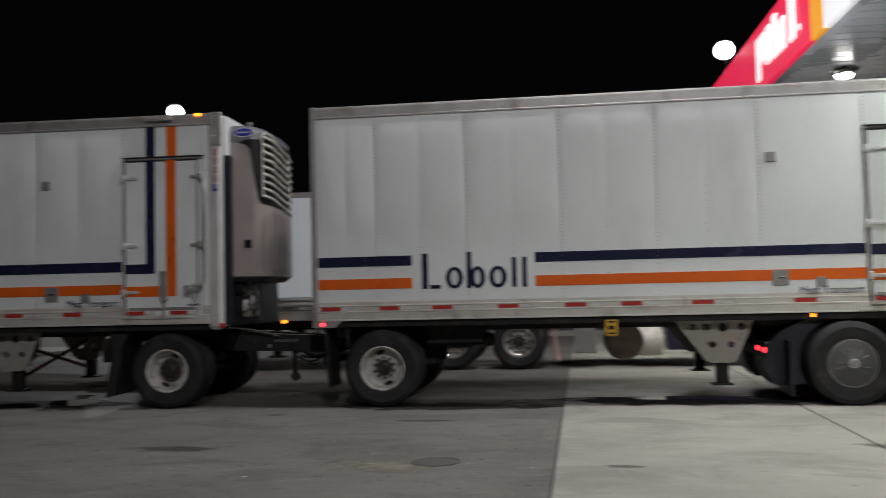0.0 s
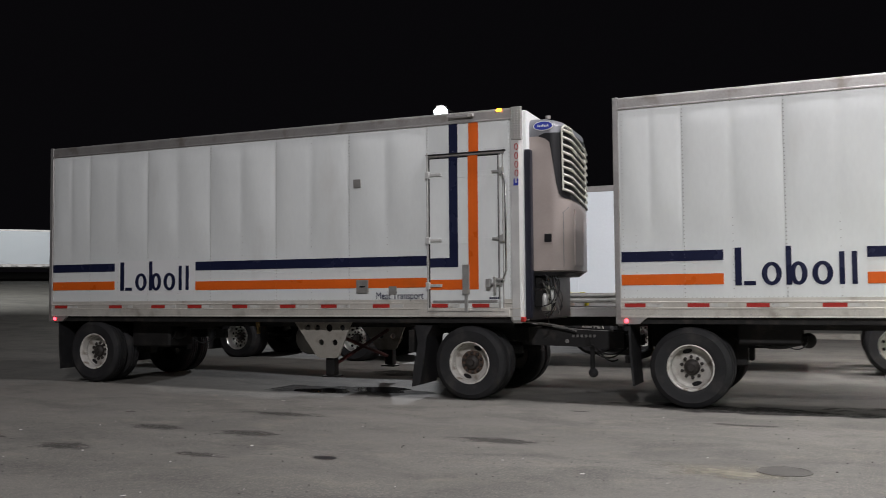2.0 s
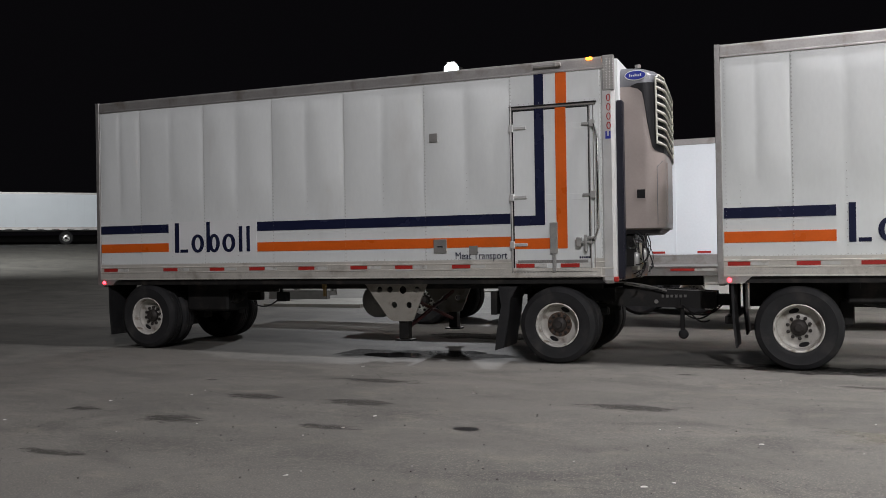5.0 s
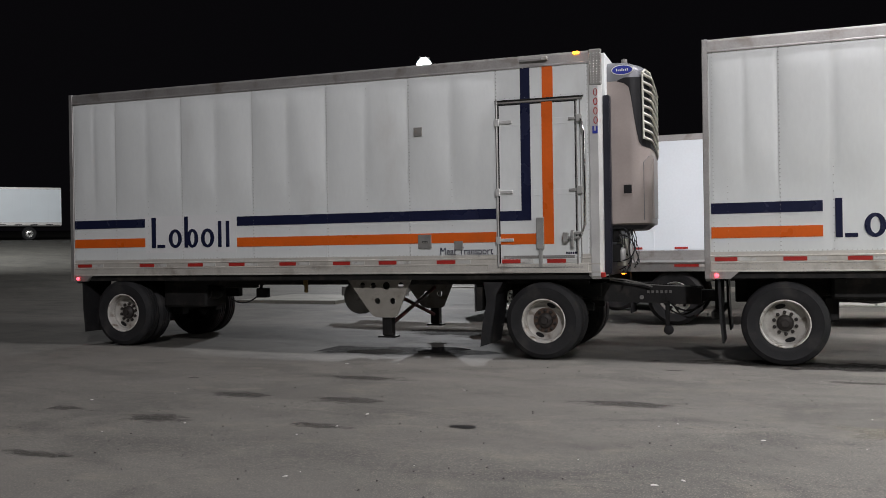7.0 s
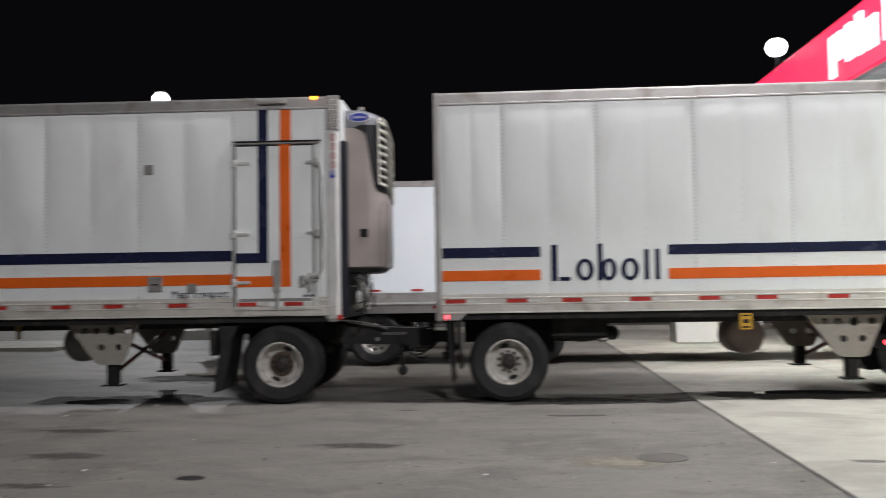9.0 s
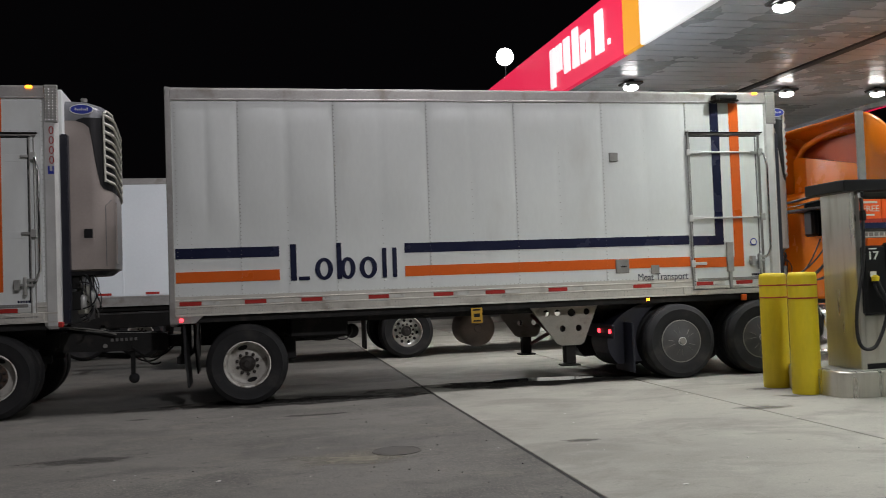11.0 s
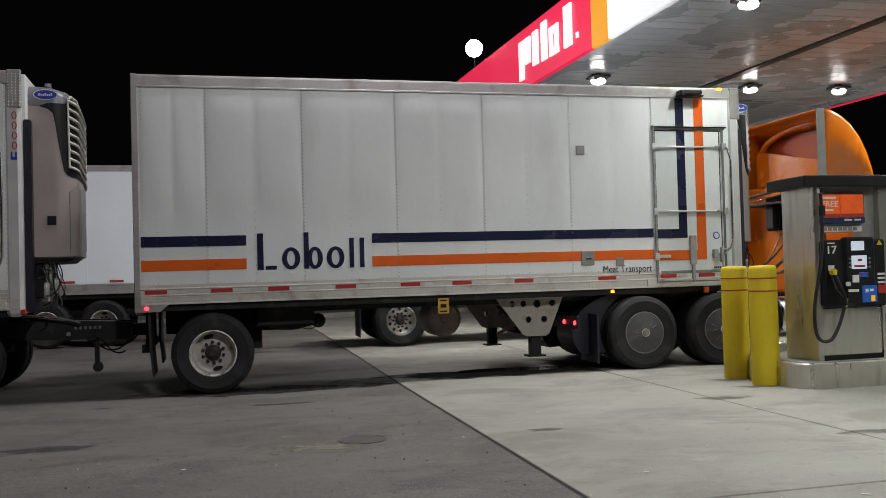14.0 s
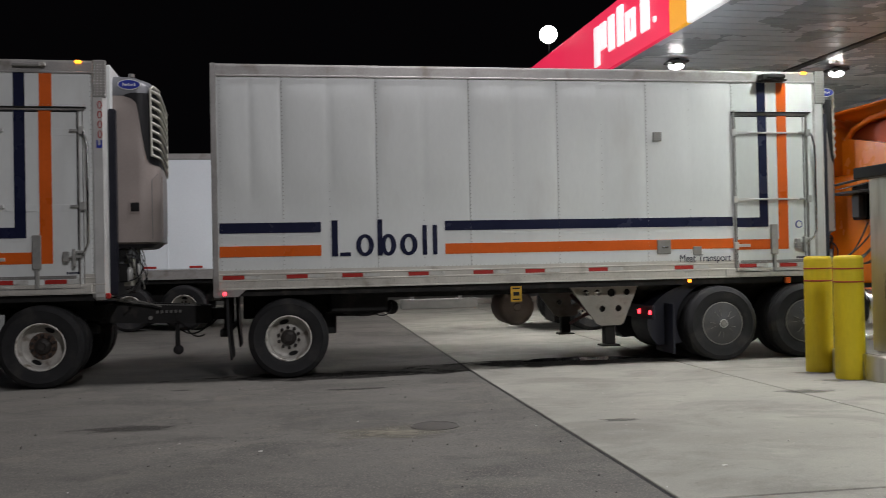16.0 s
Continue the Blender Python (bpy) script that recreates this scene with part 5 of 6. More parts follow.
    for a, c in zip(rv, rv[1:]):
        for i in range(len(a) - 1):
            bm.faces.new((a[i], a[i + 1], c[i + 1], c[i]))
    bm.faces.new(rv[-1])
    bmesh.ops.recalc_face_normals(bm, faces=bm.faces)
    fa = part("roof_fairing", bm, CABOR, t, "orange roof fairing, open at the back", smooth=True)
    fa.data.set_sharp_from_angle(angle=radians(28))
    s = fa.modifiers.new("shell", "SOLIDIFY")
    s.thickness = 0.02
    part("fairing_edge", boxes((6.96, 7.095, 0.05, 0.085, 2.3, 3.83), bevel=0.006), GREYP, t, "grey edge strip of the fairing")
    part("side_extender", box(6.72, 7.30, 2.44, 2.475, 0.95, 3.84, 0.012), CABOR, t, "orange side extender")
    part("extender_rib", boxes((7.12, 7.19, 2.36, 2.44, 1.0, 3.6), bevel=0.03), CABOR, t, "folded rib on the extender")
    # shade inside the fairing, put into a darker copy of the cab orange
    inside = mat("fairing_inside_shaded", (0.40, 0.06, 0.008), 0.6, spread=0.12, scale=3)
    part("fairing_panel", run_x([(0.16, 2.78), (2.40, 2.78), (2.40, 3.30), (2.25, 3.5), (1.9, 3.62), (0.16, 3.62)], 7.52, 7.55), inside, t, "inner panel of the fairing with its shade painted in")
    part("fairing_rim", tube([(7.42, 2.30, 2.78), (7.42, 2.28, 3.20), (7.42, 2.20, 3.42), (7.42, 2.02, 3.56), (7.42, 1.56, 3.68), (7.42, 0.95, 3.72), (7.42, 0.25, 3.70)], 0.055, 10), CABOR, t, "rounded orange rim inside the fairing", smooth=True)
    part("cab_crown", run_x([(0.2, 2.76), (2.2, 2.76), (2.2, 3.36), (2.05, 3.40), (0.2, 3.02)], 7.30, 7.50), CABOR, t, "sloping orange crown of the cab roof")
    part("cross_pipe", tube([(6.95, 2.42, 2.62), (6.98, 1.9, 2.60), (7.05, 1.2, 2.66), (7.1, 0.5, 2.68)], 0.022, 8), CABDARK, t, "dark pipe across the cab back", smooth=True)
    part("cross_pipe", tube([(6.95, 2.42, 2.52), (7.02, 1.8, 2.53), (7.1, 1.0, 2.60)], 0.012, 8), ALU2, t, "bright pipe across the cab back", smooth=True)
    part("air_cleaner", boxes((7.04, 7.18, 1.36, 1.62, 2.0, 2.44), bevel=0.04), CABDARK, t, "dark box on the cab back")
    part("back_shelf", boxes((6.85, 7.2, 0.6, 2.0, 2.42, 2.46), (7.05, 7.19, 0.5, 0.62, 1.2, 2.4), bevel=0.01), CABDARK, t, "dark bracket on the cab back")
    part("exhaust_guard", lathe([(0.09, 0.95), (0.09, 2.3), (0.075, 2.32)], 18, "z"), CABDARK, t, "dark exhaust shield", (7.0, 0.28, 0), smooth=True)
    rnd = random.Random(12)
    for k in range(6):
        y = 0.55 + 0.16 * k
        part("air_line", tube(sag((7.16, y, 1.75 + 0.1 * (k % 3)), (6.35 + 0.1 * (k % 2), 0.7 + 0.1 * k, 1.35), 0.12 + 0.2 * rnd.random(), 12), 0.013, 6), HOSE, t, "looped black air line")
    part("mirror", boxes((8.7, 8.78, -0.22, -0.02, 1.9, 2.5), (8.72, 8.76, -0.05, 0.12, 2.1, 2.14), bevel=0.02), CABDARK, t, "black door mirror")
    wheel(t, 10.0, 0.08, 0.503, True, "alloy", 10.0)
    wheel(t, 10.0, 2.48, 0.503, False, "alloy", 10.0)
    part("steer_axle", lathe([(0.07, 0.3), (0.07, 2.2)], 12), DARKM, t, "", (10.0, 0, 0.5))


build_tractor()

# ---------------------------------------------------------------- fuel island
for i, (x, y) in enumerate(((4.51, 10.42), (4.45, 9.70))):
    b = part("bollard", lathe([(0.165, 0.0), (0.167, 0.02), (0.167, 1.40), (0.160, 1.435), (0.14, 1.452), (0.0005, 1.458)], 40, "z"), YELLOW, None, "", (x, y, 0.014 + dip(y)), smooth=True)
    b.data.set_sharp_from_angle(angle=radians(50))
    tagged(b, "scuffed yellow bollard with two thin red bands", "bollard", "bollards by the fuel pump")
    for z in (1.30, 1.145):
        part("red_band", lathe([(0.1675, z - 0.009), (0.1705, z - 0.008), (0.1705, z + 0.008), (0.1675, z + 0.009)], 40, "z"), REDLINE, b, "thin red band", smooth=True)


def build_pump():
    isl = thing("pump_island", pose(0, 0, -0.022), "raised fuel island with a stainless steel kerb", "island")
    base = part("kerb", prism(rounded(4.50, 10.5, 9.02, 10.35, 0.30, 7), 0.0, 0.304, axis="z"), STEEL, isl, "stainless kerb with rounded corner")
    bv = base.modifiers.new("edge", "BEVEL")
    bv.width, bv.segments, bv.limit_method = 0.02, 3, "ANGLE"
    part("island_top", prism(rounded(4.56, 10.44, 9.08, 10.29, 0.26, 7), 0.304, 0.310, axis="z"), CONCRETE, isl)

    t = thing("fuel_dispenser", pose(4.84, 9.20, 0.288), "stainless steel diesel dispenser with a lit card terminal", "fuel pump")
    # y 0 is the face, x to the right, z from the island
    part("cabinet", prism([(0, 0.012), (0.012, 0), (0.07, 0), (0.07, 0.10), (0.90, 0.10), (0.90, 0), (0.966, 0), (0.966, 0.62), (0, 0.62)], 0.0, 2.064, axis="z"), STEEL, t, "brushed steel cabinet")
    part("lower_panel", box(0.075, 0.895, 0.012, 0.11, 0.06, 0.62, 0.006), STEEL, t, "plain steel lower door")
    part("plinth", box(0.03, 0.95, 0.02, 0.6, 0.0, 0.055), BLACK, t, "black plinth")
    part("cap", boxes((-0.16, 1.75, -0.06, 0.70, 2.065, 2.20), bevel=0.012), BLACK, t, "black overhanging cap")
    part("recess", boxes((0.075, 0.895, 0.07, 0.12, 1.42, 2.065)), GREYP, t)
    ps = part("poster_frame", boxes((0.06, 0.72, 0.02, 0.08, 1.63, 1.99), bevel=0.008), BLACK, t, "black poster frame")
    for i, x in enumerate((0.075, 0.375)):
        pp = part("poster", boxes((x, x + 0.29 + 0.03 * i, 0.008, 0.021, 1.70, 1.975)), POSTER, ps, "orange lit poster")
        if i == 0:
            writing("poster_word", "FREE", 0.10, CREAM, pp, (x + 0.045, 0.006, 1.83), "white word", width=0.22)
            part("poster_line", boxes((x + 0.05, x + 0.24, 0.004, 0.009, 1.925, 1.95)), CREAM, pp)
            part("poster_line", boxes((x + 0.05, x + 0.2, 0.004, 0.009, 1.78, 1.80)), CREAM, pp)
        part("poster_foot", boxes((x, x + 0.29 + 0.03 * i, 0.004, 0.009, 1.70, 1.745)), REDLINE, pp)
    part("poster_strip", boxes((0.07, 0.71, 0.006, 0.021, 1.635, 1.697)), POSTERB, ps, "navy strip under the posters")
    part("strip_marks", boxes((0.42, 0.52, 0.0, 0.008, 1.66, 1.68), (0.56, 0.65, 0.0, 0.008, 1.66, 1.68)), CREAM, ps)
    part("notice", boxes((0.07, 0.70, 0.06, 0.066, 1.53, 1.60)), CREAM, t, "white paper notice strip")
    part("notice_print", boxes(*[(0.09 + 0.07 * k, 0.14 + 0.07 * k, 0.055, 0.061, 1.545, 1.585) for k in range(8)]), GREYP, t)
    part("orange_tag", boxes((0.14, 0.45, -0.02, 0.05, 1.42, 1.52), (0.45, 0.52, -0.015, 0.05, 1.45, 1.53), bevel=0.006), ORANGE, t, "orange plastic tag")
    con = part("console", boxes((0.05, 0.93, -0.06, 0.10, 0.63, 1.43), (0.33, 0.76, -0.09, 0.05, 0.66, 1.46), bevel=0.025), BLACK, t, "black terminal housing")
    part("red_logo", lathe([(0.05, -0.004), (0.045, 0.0), (0.0005, 0.0)], 18, "z"), REDLINE, con, "small red emblem", (0.55, -0.06, 1.462))
    part("display", boxes((0.42, 0.60, -0.098, -0.08, 1.30, 1.41), bevel=0.004), SCREEN, con, "lit amount display")
    part("screen", boxes((0.42, 0.63, -0.098, -0.08, 1.08, 1.24), bevel=0.004), SCREEN, con, "lit colour screen")
    part("screen_print", boxes((0.45, 0.60, -0.101, -0.097, 1.10, 1.125), (0.50, 0.56, -0.101, -0.097, 1.17, 1.20)), REDT, con)
    for z in (1.09, 1.14, 1.19):
        for x in (0.385, 0.655):
            part("soft_key", box(x, x + 0.025, -0.10, -0.085, z, z + 0.025, 0.004), GREYP, con)
    part("pump_word", boxes((0.12, 0.22, -0.064, -0.058, 1.385, 1.40)), CREAM, con)
    writing("pump_number", "17", 0.13, CREAM, con, (0.12, -0.066, 1.27), "white pump number", width=0.125, bold=0.002)
    part("card_slot", boxes((0.52, 0.64, -0.105, -0.08, 0.98, 1.04), bevel=0.006), BRIGHTB, con, "blue card reader")
    part("slot_mark", boxes((0.53, 0.55, -0.108, -0.1, 0.99, 1.03), (0.62, 0.635, -0.108, -0.1, 0.99, 1.03)), REDT, con)
    part("receipt_slot", boxes((0.42, 0.51, -0.105, -0.08, 0.92, 1.01), bevel=0.004), CREAM, con, "pale receipt slot")
    part("pin_pad", boxes((0.55, 0.755, -0.10, -0.08, 0.68, 0.88), bevel=0.006), BRIGHTB, con, "blue payment panel")
    part("pad_mark", boxes((0.59, 0.63, -0.105, -0.098, 0.80, 0.84), (0.65, 0.70, -0.105, -0.098, 0.81, 0.84)), CREAM, con)
    part("pad_button", boxes((0.66, 0.72, -0.112, -0.098, 0.69, 0.76), bevel=0.008), AMBERF, con)
    for r in ((0.36, 0.50, -0.10, -0.088, 0.81, 0.84), (0.33, 0.39, -0.10, -0.088, 0.88, 0.93), (0.12, 0.20, -0.066, -0.055, 1.07, 1.13)):
        part("small_label", box(*r), CREAM, con)
    for z in (1.0, 0.95, 0.90):
        part("notice_label", boxes((0.80, 0.90, -0.066, -0.055, z, z + 0.025)), CREAM, con)
    part("warning_label", boxes((0.80, 0.91, -0.066, -0.055, 0.78, 0.88)), REDT, con, "red and white warning label")
    part("hazard_mark", prism([(0.80, 1.36), (0.88, 1.36), (0.84, 1.42)], -0.066, -0.056), YELLOW, con, "yellow triangle")
    nz = part("nozzle", tube([(0.16, -0.10, 1.02), (0.20, -0.13, 0.90), (0.25, -0.14, 0.78), (0.275, -0.14, 0.66)], 0.032, 10), BLACK, t, "black diesel nozzle", smooth=True)
    part("nozzle_guard", tube([(0.13, -0.11, 0.99), (0.14, -0.16, 0.86), (0.22, -0.18, 0.76)], 0.014, 6), BLACK, nz)
    part("nozzle_top", lathe([(0.04, 0.0), (0.045, 0.05), (0.02, 0.07)], 14, "z"), YELLOW, nz, "yellow nozzle boot", (0.15, -0.11, 1.02))
    hose = [(0.05, -0.05, 2.06), (0.05, -0.07, 1.9), (0.045, -0.08, 1.6), (0.0, -0.10, 1.2), (-0.11, -0.12, 0.75), (-0.14, -0.13, 0.5), (-0.12, -0.14, 0.32), (-0.05, -0.15, 0.25), (0.06, -0.16, 0.27), (0.15, -0.16, 0.40), (0.22, -0.15, 0.54), (0.265, -0.14, 0.66)]
    dense = []
    for i in range(len(hose) - 1):
        p0, p1, p2, p3 = (Vector(hose[max(min(j, len(hose) - 1), 0)]) for j in (i - 1, i, i + 1, i + 2))
        for k in range(4):
            u = k / 4
            dense.append(0.5 * (2 * p1 + (p2 - p0) * u + (2 * p0 - 5 * p1 + 4 * p2 - p3) * u * u + (3 * p1 - p0 - 3 * p2 + p3) * u ** 3))
    part("hose", tube(dense + [hose[-1]], 0.021, 10), HOSE, t, "looped black fuel hose", smooth=True)
    part("hose_fitting", boxes((0.025, 0.075, -0.095, -0.03, 1.98, 2.06), bevel=0.01), ALU2, t)
    part("breakaway", boxes((0.02, 0.08, -0.11, -0.05, 1.72, 1.84), bevel=0.01), DARKM, t)
    part("swivel", tube([(0.262, -0.14, 0.62), (0.285, -0.14, 0.74)], 0.03, 10), ALU2, t, "bright swivel fitting")
    # second half of the dispenser
    part("side_cabinet", boxes((0.97, 1.72, 0.03, 0.62, 0.0, 2.065), bevel=0.008), STEEL, t, "plain steel half of the cabinet")
    part("nozzle_holder", boxes((1.08, 1.5, -0.08, 0.05, 0.42, 1.46), bevel=0.03), BLACK, t, "black nozzle holder")
    part("holder_lid", boxes((1.12, 1.46, -0.095, -0.06, 1.20, 1.42), bevel=0.02), GREYP, t)
    part("spare_nozzle", tube([(1.2, -0.12, 1.10), (1.24, -0.14, 0.9), (1.28, -0.13, 0.6)], 0.03, 8), ZINC, t, "grey nozzle in its holder", smooth=True)


build_pump()

# ---------------------------------------------------------------- canopy


def build_canopy():
    m = pose(4.31, 0, 0.12, 0, 0, 0.8) @ Matrix.Scale(0.96, 4)
    c = thing("canopy", m, "large fuel canopy with a lit red, amber and white fascia", "canopy", kind="structure")
    z0, z1 = 5.23, 6.47
    y0, y1, w = 2.0, 24.0, 8.75
    part("canopy_deck", box(0.25, w - 0.25, y0 + 0.2, y1 - 0.2, z0 + 0.18, z1 - 0.05), GREYP, c)
    # soffit boards with narrow gaps
    n = 58
    bm = bmesh.new()
    pitch = (y1 - y0 - 0.5) / n
    for k in range(n):
        ya = y0 + 0.25 + k * pitch
        add_box(bm, 0.28, 4.08, ya + 0.016, ya + pitch - 0.016, z0 + 0.10, z0 + 0.13, 0.006)
        add_box(bm, 4.28, w - 0.28, ya + 0.016, ya + pitch - 0.016, z0 + 0.10, z0 + 0.13, 0.006)
    part("soffit", bm, SOFFIT, c, "grey boarded soffit")
    part("gutter_beam", box(4.08, 4.28, y0 + 0.25, y1 - 0.25, z0 + 0.07, z0 + 0.2, 0.01), CABDARK, c, "dark gutter line in the soffit")
    part("soffit_lining", box(0.26, w - 0.26, y0 + 0.22, y1 - 0.22, z0 + 0.135, z0 + 0.17), CABDARK, c)
    part("soffit_trim", boxes((0.03, 0.28, y0, y1, z0, z0 + 0.12), (w - 0.28, w - 0.03, y0, y1, z0, z0 + 0.12), (0.28, w - 0.28, y1 - 0.25, y1, z0, z0 + 0.12), bevel=0.01), SOFFIT, c, "plain edge trim")
    ends = (y0, 13.76, 14.42, y1)
    for name, a, b, mt, lb in (("fascia_white", ends[0], ends[1], WHITEF, "white lit fascia panel"), ("fascia_amber", ends[1], ends[2], AMBERF, "amber lit fascia panel"), ("fascia_red", ends[2], ends[3], PINK, "red lit fascia panel")):
        part(name, box(0.0, 0.10, a + 0.004, b - 0.004, z0 - 0.01, z1, 0.012), mt, c, lb)
    part("far_fascia", box(w - 0.10, w, y0, y1, z0 - 0.01, z1, 0.012), PINK, c, "red fascia on the far side")
    part("end_fascia", box(0.1, w - 0.1, y1 - 0.1, y1, z0 - 0.01, z1, 0.012), PINK, c, "red fascia at the end")
    # plain white shapes of the sign, standing on the red panel
    bm = bmesh.new()

    def bar(ya, yb, za, zb):
        add_box(bm, -0.04, 0.0, min(ya, yb), max(ya, yb), za, zb, 0.004)

    def hoop(ya, yb, za, zb, wd):
        bar(ya, yb, zb - wd, zb)
        bar(ya, yb, za, za + wd)
        bar(ya, ya - wd, za + wd, zb - wd)
        bar(yb + wd, yb, za + wd, zb - wd)

    bar(18.03, 17.77, 5.40, 6.22)
    hoop(17.70, 17.38, 5.68, 6.22, 0.13)
    bar(17.22, 16.93, 5.55, 6.24)
    bar(16.73, 16.45, 5.53, 6.30)
    hoop(16.30, 15.86, 5.52, 6.08, 0.15)
    bar(15.56, 15.22, 5.50, 6.28)
    part("fascia_mark", bm, SIGNW, c, "white lit mark of bars and hoops")
    part("fascia_dot", box(-0.03, 0.0, 14.94, 15.02, 5.56, 5.66, 0.004), SIGNW, c)
    # fittings under the soffit
    for i, (x, y) in enumerate(((1.15, 11.46), (1.21, 16.77), (1.15, 6.1), (5.02, 17.19), (7.2, 17.08), (7.2, 11.6), (5.02, 22.2), (7.2, 6.1), (5.02, 11.7), (5.02, 6.3))):
        p = m @ Vector((x, y, z0 - 0.02))
        f = thing("canopy_light", Matrix.Translation(p), "square dark canopy light with a glowing round lens", "ceiling light", "lights under the canopy")
        part("housing", boxes((-0.20, 0.20, -0.17, 0.17, 0.02, 0.07), (-0.13, 0.13, -0.13, 0.13, -0.03, 0.03), bevel=0.02), CABDARK, f, "dark housing")
        part("stem", boxes((-0.05, 0.05, -0.05, 0.05, 0.08, 0.14)), CABDARK, f)
        part("lens", lathe([(0.0005, -0.09), (0.08, -0.085), (0.13, -0.06), (0.145, -0.02), (0.14, 0.0)], 20, "z"), LAMPGLOW, f, "glowing lens", smooth=True)
        area_light("canopy_lamp", (p.x, p.y, p.z - 0.12), (p.x, p.y + 0.001, 0), 195 if i else 105, 0.3, (0.95, 1.0, 0.97), 160)


build_canopy()

# ---------------------------------------------------------------- behind the rigs


def box_trailer(name, m, length, label, tapes=True, z_bot=1.15, top=4.08):
    t = thing(name, m, label, "trailer")
    part("body", boxes((0, length, 0.004, 2.55, z_bot + 0.02, top - 0.02)), WHITE2, t, "plain white box body")
    k = 0
    x = 0.02
    while x < length - 0.1:
        w = min(1.24, length - 0.02 - x)
        part("side_panel", box(x, x + w - 0.012, -0.004, 0.004, z_bot + 0.24, top - 0.14, 0.003), WHITE2, t)
        part("panel_joint", box(x + w - 0.03, x + w + 0.006, -0.012, 0.004, z_bot + 0.24, top - 0.14, 0.003), WHITE2, t)
        x += w
    part("top_rail", boxes((0, length, -0.015, 0.03, top - 0.14, top), bevel=0.005), ALU, t, "aluminium top rail")
    part("bottom_rail", boxes((0, length, -0.015, 0.03, z_bot, z_bot + 0.23), (0, length, -0.022, 0.03, z_bot + 0.19, z_bot + 0.23), bevel=0.004), ALU, t, "aluminium bottom rail")
    part("floor_frame", boxes((0.1, length - 0.1, 0.1, 2.45, z_bot - 0.1, z_bot)), DARKM, t)
    x = 0.25
    while tapes and x < length - 0.6:
        part("red_tape", box(x, x + 0.30, -0.014, -0.004, z_bot + 0.262, z_bot + 0.312), REDT, t, "red reflective tape")
        x += 1.04
    return t


parked = box_trailer("parked_trailer", pose(-9.9, 21.5, 0.0), 7.35, "plain white box trailer parked across the lane")
for hx in (5.3, 4.07):
    duals(parked, hx, 2.55, spins=(15.0 + 20 * hx, 40.0))
part("suspension", boxes((3.2, 6.2, 0.7, 0.85, 0.6, 1.06), (3.2, 6.2, 1.7, 1.85, 0.6, 1.06)), DARKM, parked)

zf = rise(-57, 52)
far = box_trailer("far_trailer", pose(-65.5, 43.5, zf - 0.02, 0, 0, 46.0), 15.8, "white box trailer parked on the rise at the yard's edge", tapes=False)
for hx in (2.0, 3.25, 13.5):
    duals(far, hx, 2.55, z=0.53, style="alloy")
part("suspension", boxes((1.2, 4.2, 0.7, 0.85, 0.6, 1.06)), DARKM, far)
part("tape_row", boxes(*[(0.4 + 1.1 * k, 0.9 + 1.1 * k, -0.02, -0.005, 1.18, 1.24) for k in range(14)]), DARKM, far, "row of dark marks along the rail")

strip = part("kerb_strip", boxes((-40, 30, 30.2, 30.6, -0.07, 0.13), bevel=0.03), CONCRETE)
tagged(strip, "low pale concrete kerb along the back of the yard", "kerb", kind="structure")
pad = part("concrete_patch", box(-16.9, -13.7, 22.2, 25.4, 0.0, 0.115, 0.004), CONCRETE)
tagged(pad, "pale square of newer concrete let into the asphalt", "concrete patch", kind="structure")

ms = thing("light_mast", pose(-18.3, 40.9, rise(-18.3, 42.5)), "tall dark light mast with a glaring floodlight", "light mast")
part("pole", lathe([(0.09, 0.0), (0.08, 0.4), (0.05, 10.2)], 14, "z"), DARKM, ms, "", (0, 1.6, 0), smooth=True)
part("base", box(-0.25, 0.25, 1.35, 1.85, -0.1, 0.35, 0.03), CONCRETE, ms)
part("arm", boxes((-0.04, 0.04, 0.0, 1.6, 10.18, 10.24)), DARKM, ms)
part("head", boxes((-0.2, 0.2, -0.3, 0.2, 10.20, 10.28), bevel=0.03), DARKM, ms, "dark lamp head")


def globe(r):
    return lathe([(0.0005, -r)] + [(r * math.cos(radians(a)), r * math.sin(radians(a))) for a in range(-75, 76, 15)] + [(0.0005, r)], 24, "z")


# the lamp's glare, put into the shape as an oversized glowing ball
part("lens", globe(0.36), LAMPFAR, ms, "glowing globe as wide as the lamp's glare", (0, -0.15, 9.86), smooth=True)
fl = thing("roof_floodlight", pose(4.02, 20.5, 6.285), "glaring floodlight on a stub post on the canopy's edge", "floodlight")
part("stub_post", lathe([(0.014, 0.0), (0.014, 0.36)], 12, "z"), BLACK, fl, "", (0.05, 0.14, 0), smooth=True)
part("foot_plate", box(-0.02, 0.12, 0.07, 0.21, 0.0, 0.02, 0.004), ZINC, fl)
# radius takes in the bloom round the lamp
part("lens", globe(0.21), LAMPROOF, fl, "glowing globe as wide as the lamp's glare", (0, 0, 0.50), smooth=True)

# ---------------------------------------------------------------- the passing flatbed
ROLL = 1.25


